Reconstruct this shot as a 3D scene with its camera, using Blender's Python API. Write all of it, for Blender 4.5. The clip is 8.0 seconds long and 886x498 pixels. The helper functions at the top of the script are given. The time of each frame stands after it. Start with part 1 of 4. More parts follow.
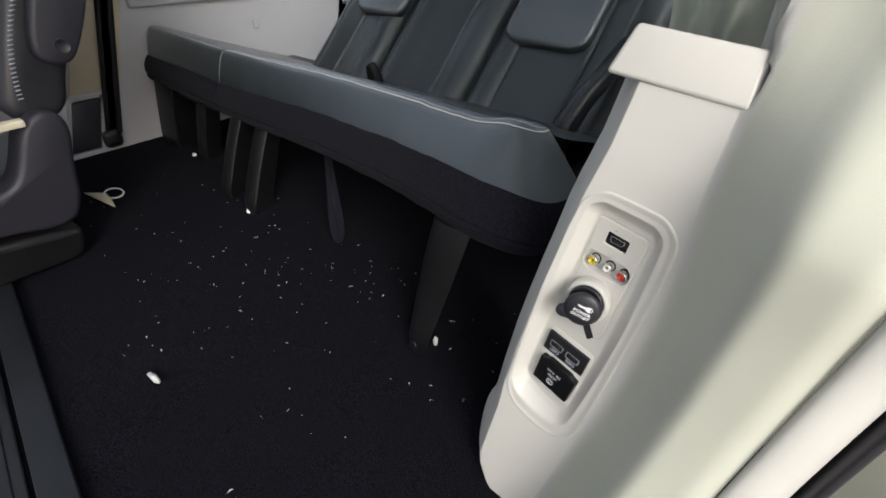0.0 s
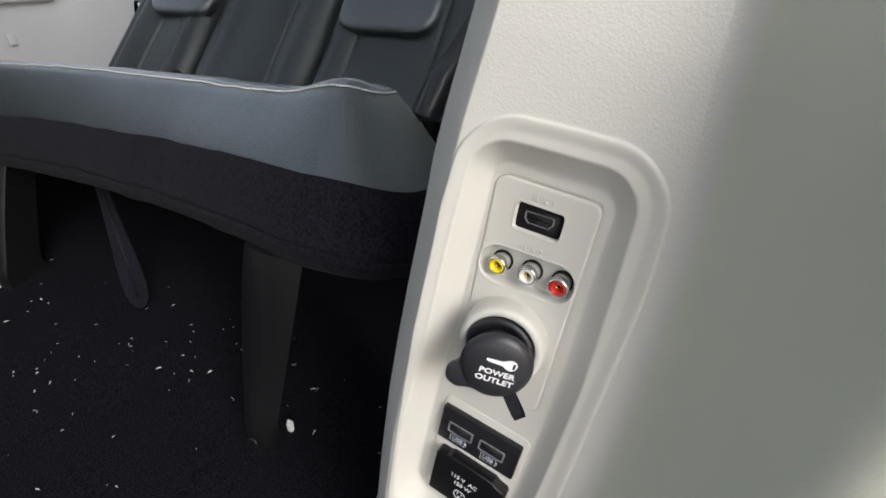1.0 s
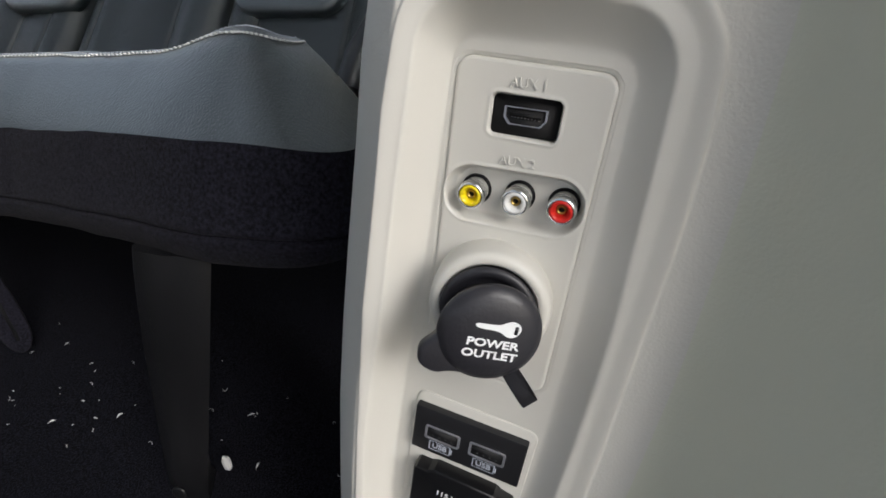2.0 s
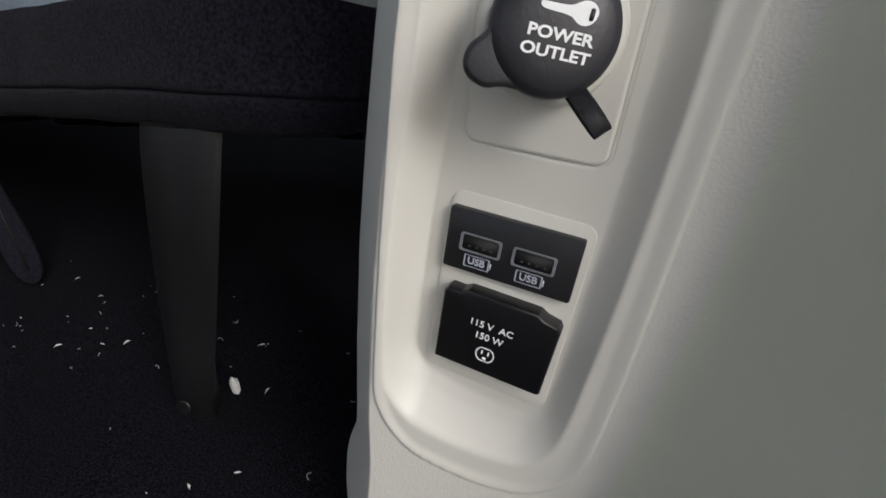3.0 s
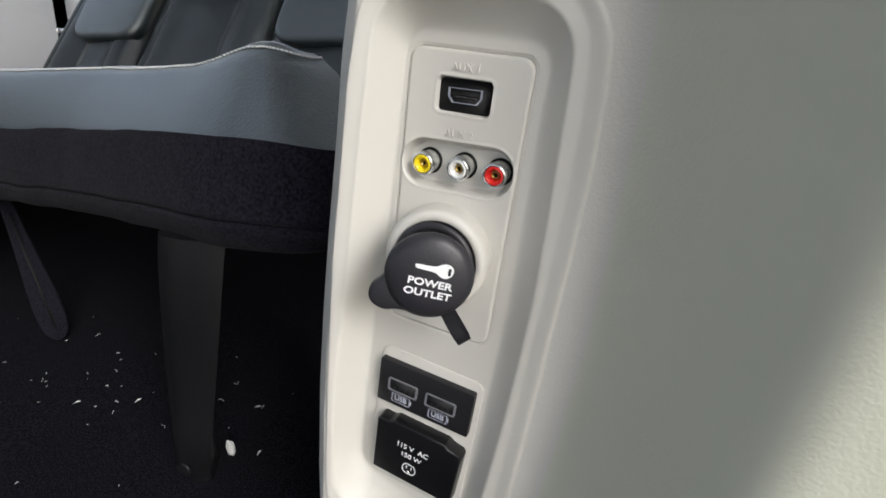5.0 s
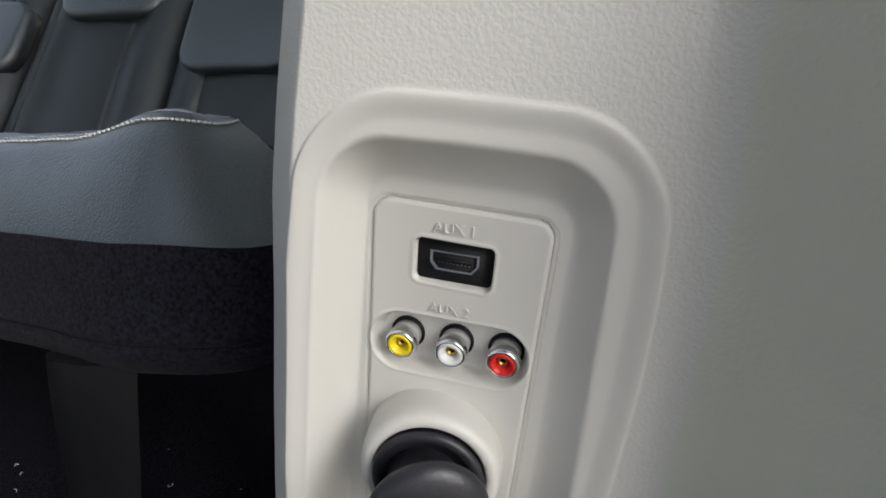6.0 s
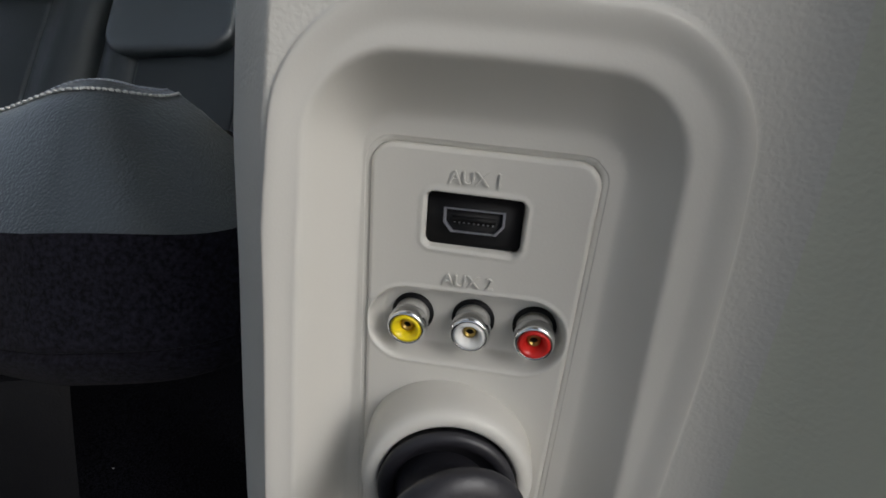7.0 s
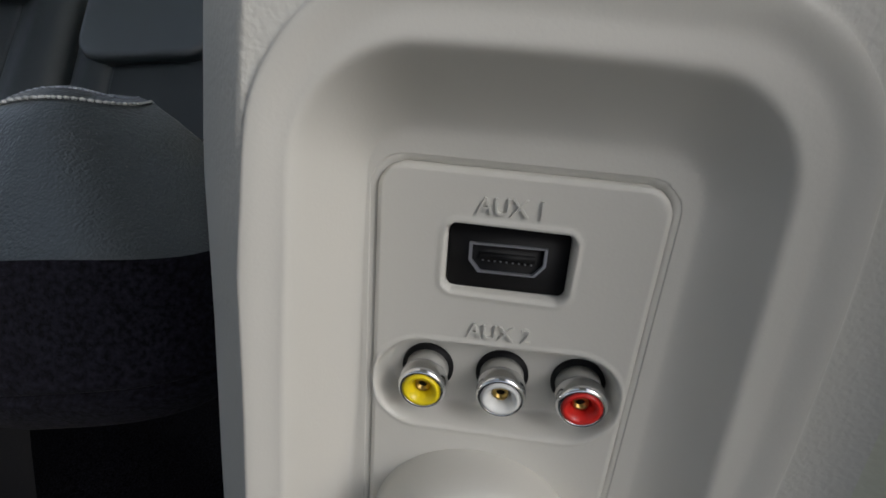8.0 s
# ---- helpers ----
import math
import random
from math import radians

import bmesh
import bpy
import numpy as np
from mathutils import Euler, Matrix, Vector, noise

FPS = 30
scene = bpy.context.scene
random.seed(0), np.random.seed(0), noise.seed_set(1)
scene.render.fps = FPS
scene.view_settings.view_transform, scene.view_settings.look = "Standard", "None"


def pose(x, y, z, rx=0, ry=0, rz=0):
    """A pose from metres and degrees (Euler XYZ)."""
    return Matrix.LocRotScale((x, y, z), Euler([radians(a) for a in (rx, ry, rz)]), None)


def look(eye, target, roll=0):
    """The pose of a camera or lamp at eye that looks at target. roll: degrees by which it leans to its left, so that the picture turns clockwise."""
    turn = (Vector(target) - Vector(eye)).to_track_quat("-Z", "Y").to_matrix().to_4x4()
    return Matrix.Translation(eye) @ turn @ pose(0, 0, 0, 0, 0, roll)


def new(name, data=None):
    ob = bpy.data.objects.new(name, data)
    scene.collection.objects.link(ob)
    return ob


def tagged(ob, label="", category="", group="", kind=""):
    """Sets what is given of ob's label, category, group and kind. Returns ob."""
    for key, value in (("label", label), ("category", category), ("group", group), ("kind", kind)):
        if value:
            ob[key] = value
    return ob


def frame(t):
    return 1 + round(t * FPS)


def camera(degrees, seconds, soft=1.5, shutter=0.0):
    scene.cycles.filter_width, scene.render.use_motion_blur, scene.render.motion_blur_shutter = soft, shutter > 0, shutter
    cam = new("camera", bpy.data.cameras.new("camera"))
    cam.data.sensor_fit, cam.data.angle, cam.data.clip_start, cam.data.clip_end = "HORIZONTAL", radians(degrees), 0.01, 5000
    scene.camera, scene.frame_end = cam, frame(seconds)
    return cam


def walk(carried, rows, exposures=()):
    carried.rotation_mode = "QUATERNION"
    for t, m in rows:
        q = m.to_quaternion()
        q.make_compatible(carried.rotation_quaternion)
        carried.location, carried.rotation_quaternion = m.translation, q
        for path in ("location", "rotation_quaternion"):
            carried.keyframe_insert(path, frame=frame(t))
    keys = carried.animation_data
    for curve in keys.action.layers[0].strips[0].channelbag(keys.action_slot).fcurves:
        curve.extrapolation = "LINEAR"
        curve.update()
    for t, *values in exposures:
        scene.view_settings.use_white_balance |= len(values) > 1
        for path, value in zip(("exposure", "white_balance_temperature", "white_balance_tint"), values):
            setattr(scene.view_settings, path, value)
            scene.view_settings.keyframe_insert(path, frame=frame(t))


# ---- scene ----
cam = camera(86.05, 8.0, soft=1.7)
# seconds, eye, yaw, pitch, roll
PATH = [
    (0, -0.0024, 0.1358, 0.5917, -53.65, -34.59, 2.07),
    (0.5, 0.0924, 0.1623, 0.4961, -59.39, -33.51, -1.30),
    (1, 0.1721, 0.1915, 0.4657, -69.48, -30.69, 1.10),
    (1.2, 0.1918, 0.2046, 0.4602, -73.30, -30.58, 2.21),
    (2.3, 0.2123, 0.2129, 0.3881, -78.71, -30.54, -1.97),
    (2.5, 0.2044, 0.2136, 0.3709, -78.06, -30.05, -2.12),
    (3, 0.1952, 0.2196, 0.3300, -76.21, -30.17, -1.19),
    (3.5, 0.1916, 0.2169, 0.3229, -76.36, -29.75, 0.01),
    (4, 0.1908, 0.2022, 0.3519, -75.27, -27.67, -0.52),
    (4.2, 0.1932, 0.1935, 0.3628, -74.91, -27.46, -0.84),
    (5.3, 0.1807, 0.1774, 0.4233, -74.41, -26.48, -1.04),
    (5.5, 0.2026, 0.1861, 0.4352, -75.69, -26.93, -2.61),
    (6, 0.2462, 0.2054, 0.4333, -82.68, -26.90, -2.67),
    (6.5, 0.2606, 0.2135, 0.4197, -85.48, -27.23, -2.93),
    (7, 0.2631, 0.2213, 0.4162, -88.85, -27.93, -1.98),
    (7.5, 0.2574, 0.2259, 0.4072, -89.05, -28.76, -3.25),
    (8, 0.2842, 0.2279, 0.4130, -90.63, -27.39, -2.13),
]
walk(cam, [(t, pose(x, y, z, 90 + pitch, 0, yaw) @ pose(0, 0, 0, 0, 0, roll)) for t, x, y, z, yaw, pitch, roll in PATH],
     exposures=[(0, -0.15, 6500, 10), (0.5, -0.2, 6500, 10), (1.2, -0.12, 6500, 10), (2.5, -0.55, 6460, 10), (3, -0.6, 6460, 10), (3.5, -0.45, 6460, 10), (4, -0.2, 6460, 10), (5.5, -0.25, 6470, 10), (6, -0.4, 6360, 10), (6.5, -0.75, 6360, 10), (7.5, -1.05, 6360, 10), (8, -1.05, 6330, 10)])

# ---- world and light ----
world = bpy.data.worlds.new("sky")
scene.world = world
world.use_nodes = True
wn = world.node_tree
sky = wn.nodes.new("ShaderNodeTexSky")
sky.sky_type, sky.sun_disc, sky.sun_elevation, sky.sun_rotation = "NISHITA", False, radians(35), radians(218)
sky.air_density, sky.dust_density = 1.0, 4.0
# thin cloud: the clear sky's gradient under an even white veil
veil = wn.nodes.new("ShaderNodeMix")
veil.data_type, veil.blend_type = "RGBA", "ADD"
veil.inputs[0].default_value = 1.0
veil.inputs[7].default_value = (4.1, 4.3, 4.8, 1)
wn.links.new(sky.outputs[0], veil.inputs[6])
wn.links.new(veil.outputs[2], wn.nodes["Background"].inputs[0])
wn.nodes["Background"].inputs[1].default_value = 0.15
sun = new("sun", bpy.data.lights.new("sun", "SUN"))
sun.data.energy, sun.data.angle, sun.data.color = 2.6, radians(25), (0.95, 0.98, 1.0)
sun.matrix_basis = look((-5.0, -6.4, 5.8), (0.3, 0.4, 0.3))
tagged(sun, "soft overcast sun", "light", kind="structure")


# ---- materials ----
def material(name, color, rough=0.5, metallic=0.0, vary=0.0, vary_scale=8.0, grain=0.0, grain_scale=400.0, wrinkle=False,
             coat=0.0, specular=0.5, stain=None, sheen=0.0, ramp=(0.3, 0.7), crisp=False, depth=0.0006):
    m = bpy.data.materials.new(name)
    m.use_nodes = True
    t = m.node_tree
    b = t.nodes["Principled BSDF"]
    b.inputs["Base Color"].default_value = (*color, 1)
    b.inputs["Roughness"].default_value = rough
    b.inputs["Metallic"].default_value = metallic
    b.inputs["Coat Weight"].default_value = coat
    b.inputs["Coat Roughness"].default_value = min(0.3, rough)
    b.inputs["Specular IOR Level"].default_value = specular
    b.inputs["Sheen Weight"].default_value = sheen
    co = t.nodes.new("ShaderNodeTexCoord")
    if vary:
        n = t.nodes.new("ShaderNodeTexNoise")
        n.inputs["Scale"].default_value, n.inputs["Detail"].default_value = vary_scale, 6
        t.links.new(co.outputs["Object"], n.inputs["Vector"])
        r = t.nodes.new("ShaderNodeValToRGB")
        lo = [c * (1 - vary) for c in color]
        hi = [min(1.0, c * (1 + vary)) for c in (stain or color)]
        r.color_ramp.elements[0].position, r.color_ramp.elements[1].position = ramp
        r.color_ramp.elements[0].color, r.color_ramp.elements[1].color = (*lo, 1), (*hi, 1)
        t.links.new(n.outputs["Fac"], r.inputs[0])
        t.links.new(r.outputs[0], b.inputs["Base Color"])
        rr = t.nodes.new("ShaderNodeMapRange")
        rr.inputs["To Min"].default_value, rr.inputs["To Max"].default_value = max(0.02, rough - 0.06), min(1.0, rough + 0.06)
        t.links.new(n.outputs["Fac"], rr.inputs["Value"])
        t.links.new(rr.outputs[0], b.inputs["Roughness"])
    if grain:
        if wrinkle:
            g = t.nodes.new("ShaderNodeTexVoronoi")
            g.feature = "F1" if crisp else "SMOOTH_F1"
            if not crisp:
                g.inputs["Smoothness"].default_value = 0.6
            warp = t.nodes.new("ShaderNodeTexNoise")
            warp.inputs["Scale"].default_value = grain_scale * 0.6
            mixv = t.nodes.new("ShaderNodeVectorMath")
            mixv.operation = "MULTIPLY_ADD"
            mixv.inputs[1].default_value = (1.6 / grain_scale,) * 3
            t.links.new(co.outputs["Object"], warp.inputs["Vector"])
            t.links.new(warp.outputs["Color"], mixv.inputs[0])
            t.links.new(co.outputs["Object"], mixv.inputs[2])
            t.links.new(mixv.outputs[0], g.inputs["Vector"])
            out = g.outputs["Distance"]
        else:
            g = t.nodes.new("ShaderNodeTexNoise")
            g.inputs["Detail"].default_value = 4
            t.links.new(co.outputs["Object"], g.inputs["Vector"])
            out = g.outputs["Fac"]
        g.inputs["Scale"].default_value = grain_scale
        bump = t.nodes.new("ShaderNodeBump")
        bump.inputs["Strength"].default_value, bump.inputs["Distance"].default_value = min(1.0, grain), depth
        bump.invert = crisp
        t.links.new(out, bump.inputs["Height"])
        t.links.new(bump.outputs[0], b.inputs["Normal"])
        t.links.new(bump.outputs[0], b.inputs["Coat Normal"])
    return m


TRIM = (0.60, 0.588, 0.545)
M_trim = material("grained_trim", TRIM, 0.5, vary=0.03, vary_scale=5, grain=0.2, grain_scale=1100, wrinkle=True)
M_smooth = material("satin_trim", (0.60, 0.585, 0.54), 0.42, vary=0.025, vary_scale=14, grain=0.06, grain_scale=1800)
# trim tinted olive in place of the green light bounced onto the pillar
M_trim_bounce = material("pillar_trim", (0.592, 0.60, 0.502), 0.48, vary=0.03, vary_scale=5, grain=0.14, grain_scale=950, wrinkle=True)
M_wall = material("side_wall_trim", (0.45, 0.445, 0.46), 0.55, vary=0.05, vary_scale=4, grain=0.2, grain_scale=300)
M_beige = material("beige_door_trim", (0.5, 0.43, 0.31), 0.6, vary=0.06, vary_scale=6, grain=0.2, grain_scale=300)
M_leather = material("black_leather", (0.013, 0.020, 0.0235), 0.35, vary=0.12, vary_scale=9, grain=0.6, grain_scale=640, wrinkle=True, crisp=True, specular=1.0, coat=0.8, depth=0.0006)
M_fabric = material("black_seat_fabric", (0.0036, 0.0035, 0.0058), 1.0, vary=0.35, vary_scale=420, grain=1.0, grain_scale=900, specular=0.12, sheen=0.02, ramp=(0.34, 0.72), stain=(0.0115, 0.0110, 0.0170))
M_carpet = material("black_carpet", (0.0048, 0.0048, 0.0070), 1.0, vary=0.7, vary_scale=620, grain=1.0, grain_scale=700, specular=0.08, ramp=(0.40, 0.66), stain=(0.0082, 0.0082, 0.0118))
M_black = material("black_plastic", (0.012, 0.012, 0.014), 0.38, vary=0.15, vary_scale=30, grain=0.15, grain_scale=900)
M_gloss = material("gloss_black_plastic", (0.006, 0.006, 0.007), 0.34, vary=0.1, vary_scale=40)
M_legs = material("leg_plastic", (0.0072, 0.0072, 0.0082), 0.40, vary=0.2, vary_scale=20, grain=0.35, grain_scale=700, specular=0.32)
M_rubber = material("black_rubber", (0.020, 0.0195, 0.024), 0.42, vary=0.2, vary_scale=20, grain=0.2, grain_scale=800)
M_seatback = material("dark_plastic_shield", (0.021, 0.020, 0.0275), 0.5, vary=0.1, vary_scale=12, grain=0.3, grain_scale=600)
M_belt = material("seat_belt_webbing", (0.04, 0.039, 0.042), 0.8, vary=0.2, vary_scale=60, grain=0.7, grain_scale=500)
M_chrome = material("chrome", (0.8, 0.8, 0.8), 0.14, metallic=1.0, vary=0.05, vary_scale=90)
M_brass = material("brass_contact", (0.55, 0.38, 0.12), 0.3, metallic=1.0)
M_yellow = material("yellow_plastic", (0.85, 0.66, 0.01), 0.35, vary=0.05, vary_scale=90)
M_white = material("white_plastic", (0.75, 0.75, 0.73), 0.4, vary=0.05, vary_scale=90)
M_red = material("red_plastic", (0.62, 0.02, 0.015), 0.35, vary=0.05, vary_scale=90)
M_barrel = material("grey_plastic", (0.36, 0.355, 0.33), 0.45, vary=0.04, vary_scale=90)
M_ink = material("white_print", (0.78, 0.79, 0.8), 0.6, vary=0.04, vary_scale=200)
M_inkgrey = material("grey_print", (0.42, 0.45, 0.52), 0.6, vary=0.04, vary_scale=200)
M_port = material("matt_black_plastic", (0.005, 0.005, 0.006), 0.6, vary=0.1, vary_scale=60, specular=0.25)
M_shell = material("port_shell", (0.5, 0.51, 0.56), 0.3, metallic=0.7)
M_thread = material("white_thread", (0.62, 0.63, 0.62), 0.7, vary=0.1, vary_scale=300)
M_flake = material("white_debris", (0.6, 0.6, 0.59), 0.8, vary=0.25, vary_scale=60)
M_paper = material("cream_paper", (0.68, 0.62, 0.45), 0.8, vary=0.1, vary_scale=40)
M_sill = material("grey_sill_plate", (0.011, 0.0125, 0.016), 0.5, vary=0.15, vary_scale=15, grain=0.4, grain_scale=400)
M_metal = material("dull_steel", (0.4, 0.4, 0.42), 0.4, metallic=1.0, vary=0.2, vary_scale=30)
M_head = material("headliner", (0.72, 0.72, 0.70), 0.9, vary=0.06, vary_scale=20, grain=0.5, grain_scale=300)
M_ground = material("concrete_ground", (0.15, 0.148, 0.112), 0.9, vary=0.15, vary_scale=2.0, grain=0.8, grain_scale=60)
M_cream = material("cream_backdrop", (0.72, 0.68, 0.52), 0.9, vary=0.08, vary_scale=1.5, grain=0.5, grain_scale=40)
M_cloth = material("grey_cloth", (0.6, 0.61, 0.56), 0.9, vary=0.12, vary_scale=25, grain=0.6, grain_scale=500)
# thin cloth lets some daylight through
ct = M_cloth.node_tree
thin, blend = ct.nodes.new("ShaderNodeBsdfTranslucent"), ct.nodes.new("ShaderNodeMixShader")
thin.inputs[0].default_value, blend.inputs[0].default_value = (0.8, 0.81, 0.74, 1), 0.7
ct.links.new(ct.nodes["Principled BSDF"].outputs[0], blend.inputs[1])
ct.links.new(thin.outputs[0], blend.inputs[2])
ct.links.new(blend.outputs[0], ct.nodes["Material Output"].inputs["Surface"])
M_glass = material("window_glass", (0.9, 0.95, 0.93), 0.02)
M_tint = material("privacy_glass", (0.86, 0.88, 0.88), 0.02)
for m in (M_glass, M_tint):
    m.node_tree.nodes["Principled BSDF"].inputs["Transmission Weight"].default_value = 1.0


# ---- building helpers ----
def part(name, bm, mat, parent=None, label="", smooth=True):
    me = bpy.data.meshes.new(name)
    bmesh.ops.recalc_face_normals(bm, faces=bm.faces)
    bm.to_mesh(me)
    bm.free()
    for m in mat if isinstance(mat, (list, tuple)) else [mat]:
        me.materials.append(m)
    if smooth:
        for f in me.polygons:
            f.use_smooth = True
    ob = new(name, me)
    if parent:
        ob.parent = parent
    if label:
        ob["label"] = label
    return ob


def thing(name, label, category, m=None, group="", kind=""):
    ob = new(name)
    ob.empty_display_size = 0.02
    if m is not None:
        ob.matrix_basis = m
    return tagged(ob, label, category, group, kind)


def sharp(ob, angle=35):
    """Keep edges crisp where two faces meet at more than the angle."""
    me = ob.data
    bm = bmesh.new()
    bm.from_mesh(me)
    for e in bm.edges:
        if len(e.link_faces) == 2 and e.calc_face_angle(0) > radians(angle):
            e.smooth = False
    bm.to_mesh(me)
    bm.free()
    return ob


def sheet(fn, us, vs, close_u=False, bm=None, mat=None):
    """A grid of quads: fn(u, v) gives each vertex; mat(i, j) the material slot."""
    bm = bm or bmesh.new()
    rows = [[bm.verts.new(fn(u, v)) for u in us] for v in vs]
    n = len(us)
    for j in range(len(vs) - 1):
        for i in range(n if close_u else n - 1):
            k = (i + 1) % n
            f = bm.faces.new((rows[j][i], rows[j][k], rows[j + 1][k], rows[j + 1][i]))
            if mat:
                f.material_index = mat(i, j)
    return bm


def box(sx, sy, sz, c=(0, 0, 0), bevel=0.0, seg=2, rot=None):
    bm = bmesh.new()
    bmesh.ops.create_cube(bm, size=1.0, matrix=Matrix.Diagonal((sx, sy, sz, 1)))
    if bevel:
        bmesh.ops.bevel(bm, geom=bm.edges[:], offset=bevel, segments=seg, affect="EDGES", profile=0.5)
    bm.transform(Matrix.Translation(c) @ (rot or Matrix.Identity(4)))
    return bm


def lathe(profile, seg=40, m=None):
    """Revolve (radius, height) pairs round z."""
    bm = bmesh.new()
    rings = []
    for r, h in profile:
        rings.append([bm.verts.new((r * math.cos(2 * math.pi * k / seg), r * math.sin(2 * math.pi * k / seg), h)) for k in range(seg)])
    for a, b in zip(rings, rings[1:]):
        for k in range(seg):
            bm.faces.new((a[k], a[(k + 1) % seg], b[(k + 1) % seg], b[k]))
    bm.faces.new(rings[0][::-1])
    bm.faces.new(rings[-1])
    if m is not None:
        bm.transform(m)
    return bm


def tube(points, radius, seg=8, flat=1.0, bm=None):
    """A round or flattened rod through the points."""
    bm = bm or bmesh.new()
    pts = [Vector(q) for q in points]
    rings = []
    for i, q in enumerate(pts):
        d = (pts[min(i + 1, len(pts) - 1)] - pts[max(i - 1, 0)]).normalized()
        side = d.cross(Vector((0, 0, 1)))
        side = side.normalized() if side.length > 1e-4 else Vector((1, 0, 0))
        up = side.cross(d)
        r = radius(i / (len(pts) - 1)) if callable(radius) else radius
        rings.append([bm.verts.new(q + side * r * math.cos(2 * math.pi * k / seg) + up * r * flat * math.sin(2 * math.pi * k / seg)) for k in range(seg)])
    for a, b in zip(rings, rings[1:]):
        for k in range(seg):
            bm.faces.new((a[k], a[(k + 1) % seg], b[(k + 1) % seg], b[k]))
    bm.faces.new(rings[0][::-1])
    bm.faces.new(rings[-1])
    return bm


def outline(pts, depth, bevel=0.0, m=None, seg=2):
    """A plate: the outline in x, y raised from z 0 to depth, its upper edge rounded."""
    bm = bmesh.new()
    f = bm.faces.new([bm.verts.new((x, y, 0)) for x, y in pts])
    if f.normal.z < 0 or f.calc_area() and f.normal.z < 0:
        f.normal_flip()
    top = bmesh.ops.extrude_face_region(bm, geom=[f])
    vs = [e for e in top["geom"] if isinstance(e, bmesh.types.BMVert)]
    bmesh.ops.translate(bm, verts=vs, vec=(0, 0, depth))
    if bevel:
        es = [e for e in bm.edges if all(v.co.z > depth - 1e-7 for v in e.verts)]
        bmesh.ops.bevel(bm, geom=es, offset=bevel, segments=seg, affect="EDGES", profile=0.5)
    if m is not None:
        bm.transform(m)
    return bm


def rounded(w, h, r, n=5, cx=0, cy=0):
    out = []
    for sx, sy, a0 in ((1, 1, 0), (-1, 1, 90), (-1, -1, 180), (1, -1, 270)):
        for k in range(n + 1):
            a = radians(a0 + 90 * k / n)
            out.append((cx + sx * (w / 2 - r) + r * math.cos(a), cy + sy * (h / 2 - r) + r * math.sin(a)))
    return out


def blob(pts, n=5):
    """Round off a closed outline by cutting its corners."""
    for _ in range(n):
        out = []
        for a, b in zip(pts, pts[1:] + pts[:1]):
            out += [(a[0] * 0.75 + b[0] * 0.25, a[1] * 0.75 + b[1] * 0.25), (a[0] * 0.25 + b[0] * 0.75, a[1] * 0.25 + b[1] * 0.75)]
        pts = out
    return pts


def lettering(text, size, mat, parent, m, depth=0.00008, bold=0.0, name="lettering", spacing=1.0, label=""):
    cu = bpy.data.curves.new(name, "FONT")
    cu.body, cu.size, cu.extrude, cu.align_x, cu.align_y = text, size, depth, "CENTER", "CENTER"
    cu.offset, cu.space_character, cu.resolution_u = bold, spacing, 3
    tmp = bpy.data.objects.new("tmp", cu)
    scene.collection.objects.link(tmp)
    bpy.context.view_layer.update()
    me = bpy.data.meshes.new_from_object(tmp.evaluated_get(bpy.context.evaluated_depsgraph_get()))
    bpy.data.objects.remove(tmp)
    me.materials.clear()
    me.materials.append(mat)
    me.transform(m)
    ob = new(name, me)
    ob.parent = parent
    if label:
        ob["label"] = label
    return ob


def lerp(table, x):
    xs, ys = zip(*table)
    return float(np.interp(x, xs, ys))


def curve(table, width=60):
    """A smooth line through the table's points."""
    x0, x1 = table[0][0], table[-1][0]
    xs = np.arange(x0 - width, x1 + width + 1, 2.0)
    ys = np.interp(xs, [a for a, _ in table], [b for _, b in table])
    k = np.hanning(width // 2 + 1)
    ys = np.convolve(np.pad(ys, len(k) // 2, mode="edge"), k / k.sum(), "valid")
    return lambda x: float(np.interp(x, xs, ys))


def smooth(a, b, x):
    x = min(1.0, max(0.0, (x - a) / (b - a)))
    return x * x * (3 - 2 * x)


# ---- the shell of the van ----
def slab(name, lo, hi, mat, kind="structure", label="", category="wall"):
    bm = box(*(b - a for a, b in zip(lo, hi)), [(a + b) / 2 for a, b in zip(lo, hi)])
    ob = part(name, bm, mat, smooth=False)
    return tagged(ob, label, category, kind=kind)


slab("ground", (-60, -60, -0.5), (60, 60, -0.42), M_ground, label="pale concrete ground outside the van", category="ground")


def carpet_height(x, y):
    h = 0.0016 * noise.noise(Vector((x * 9, y * 9, 0.3))) + 0.001 * noise.noise(Vector((x * 31, y * 31, 1.7)))
    dip = math.exp(-(((x - 0.128) / 0.05) ** 2 + ((y - 0.777) / 0.022) ** 2))
    return h - 0.011 * dip


bm = sheet(lambda x, y: (x, y, carpet_height(x, y)), np.linspace(-1.6, 2.1, 149), np.linspace(0.03, 1.72, 69))
floor = part("floor", bm, M_carpet)
tagged(floor, "black carpeted van floor strewn with light crumbs", "floor", kind="structure")
# cream sheet added for the glaring outdoors beyond the rear opening
slab("backdrop_rear", (9.0, -14, -0.45), (9.3, 16, 2.6), M_cream, label="cream backdrop standing in for the bright outdoors behind the van", category="wall")
slab("underfloor", (-1.6, 0.0, -0.2), (2.1, 1.75, -0.012), M_black, label="dark underside of the van floor", category="floor")
# a glazed opening is added in the unseen roof to brighten the seats
roof = box(3.8, 1.85, 0.05, (0.2, 0.875, 1.325))
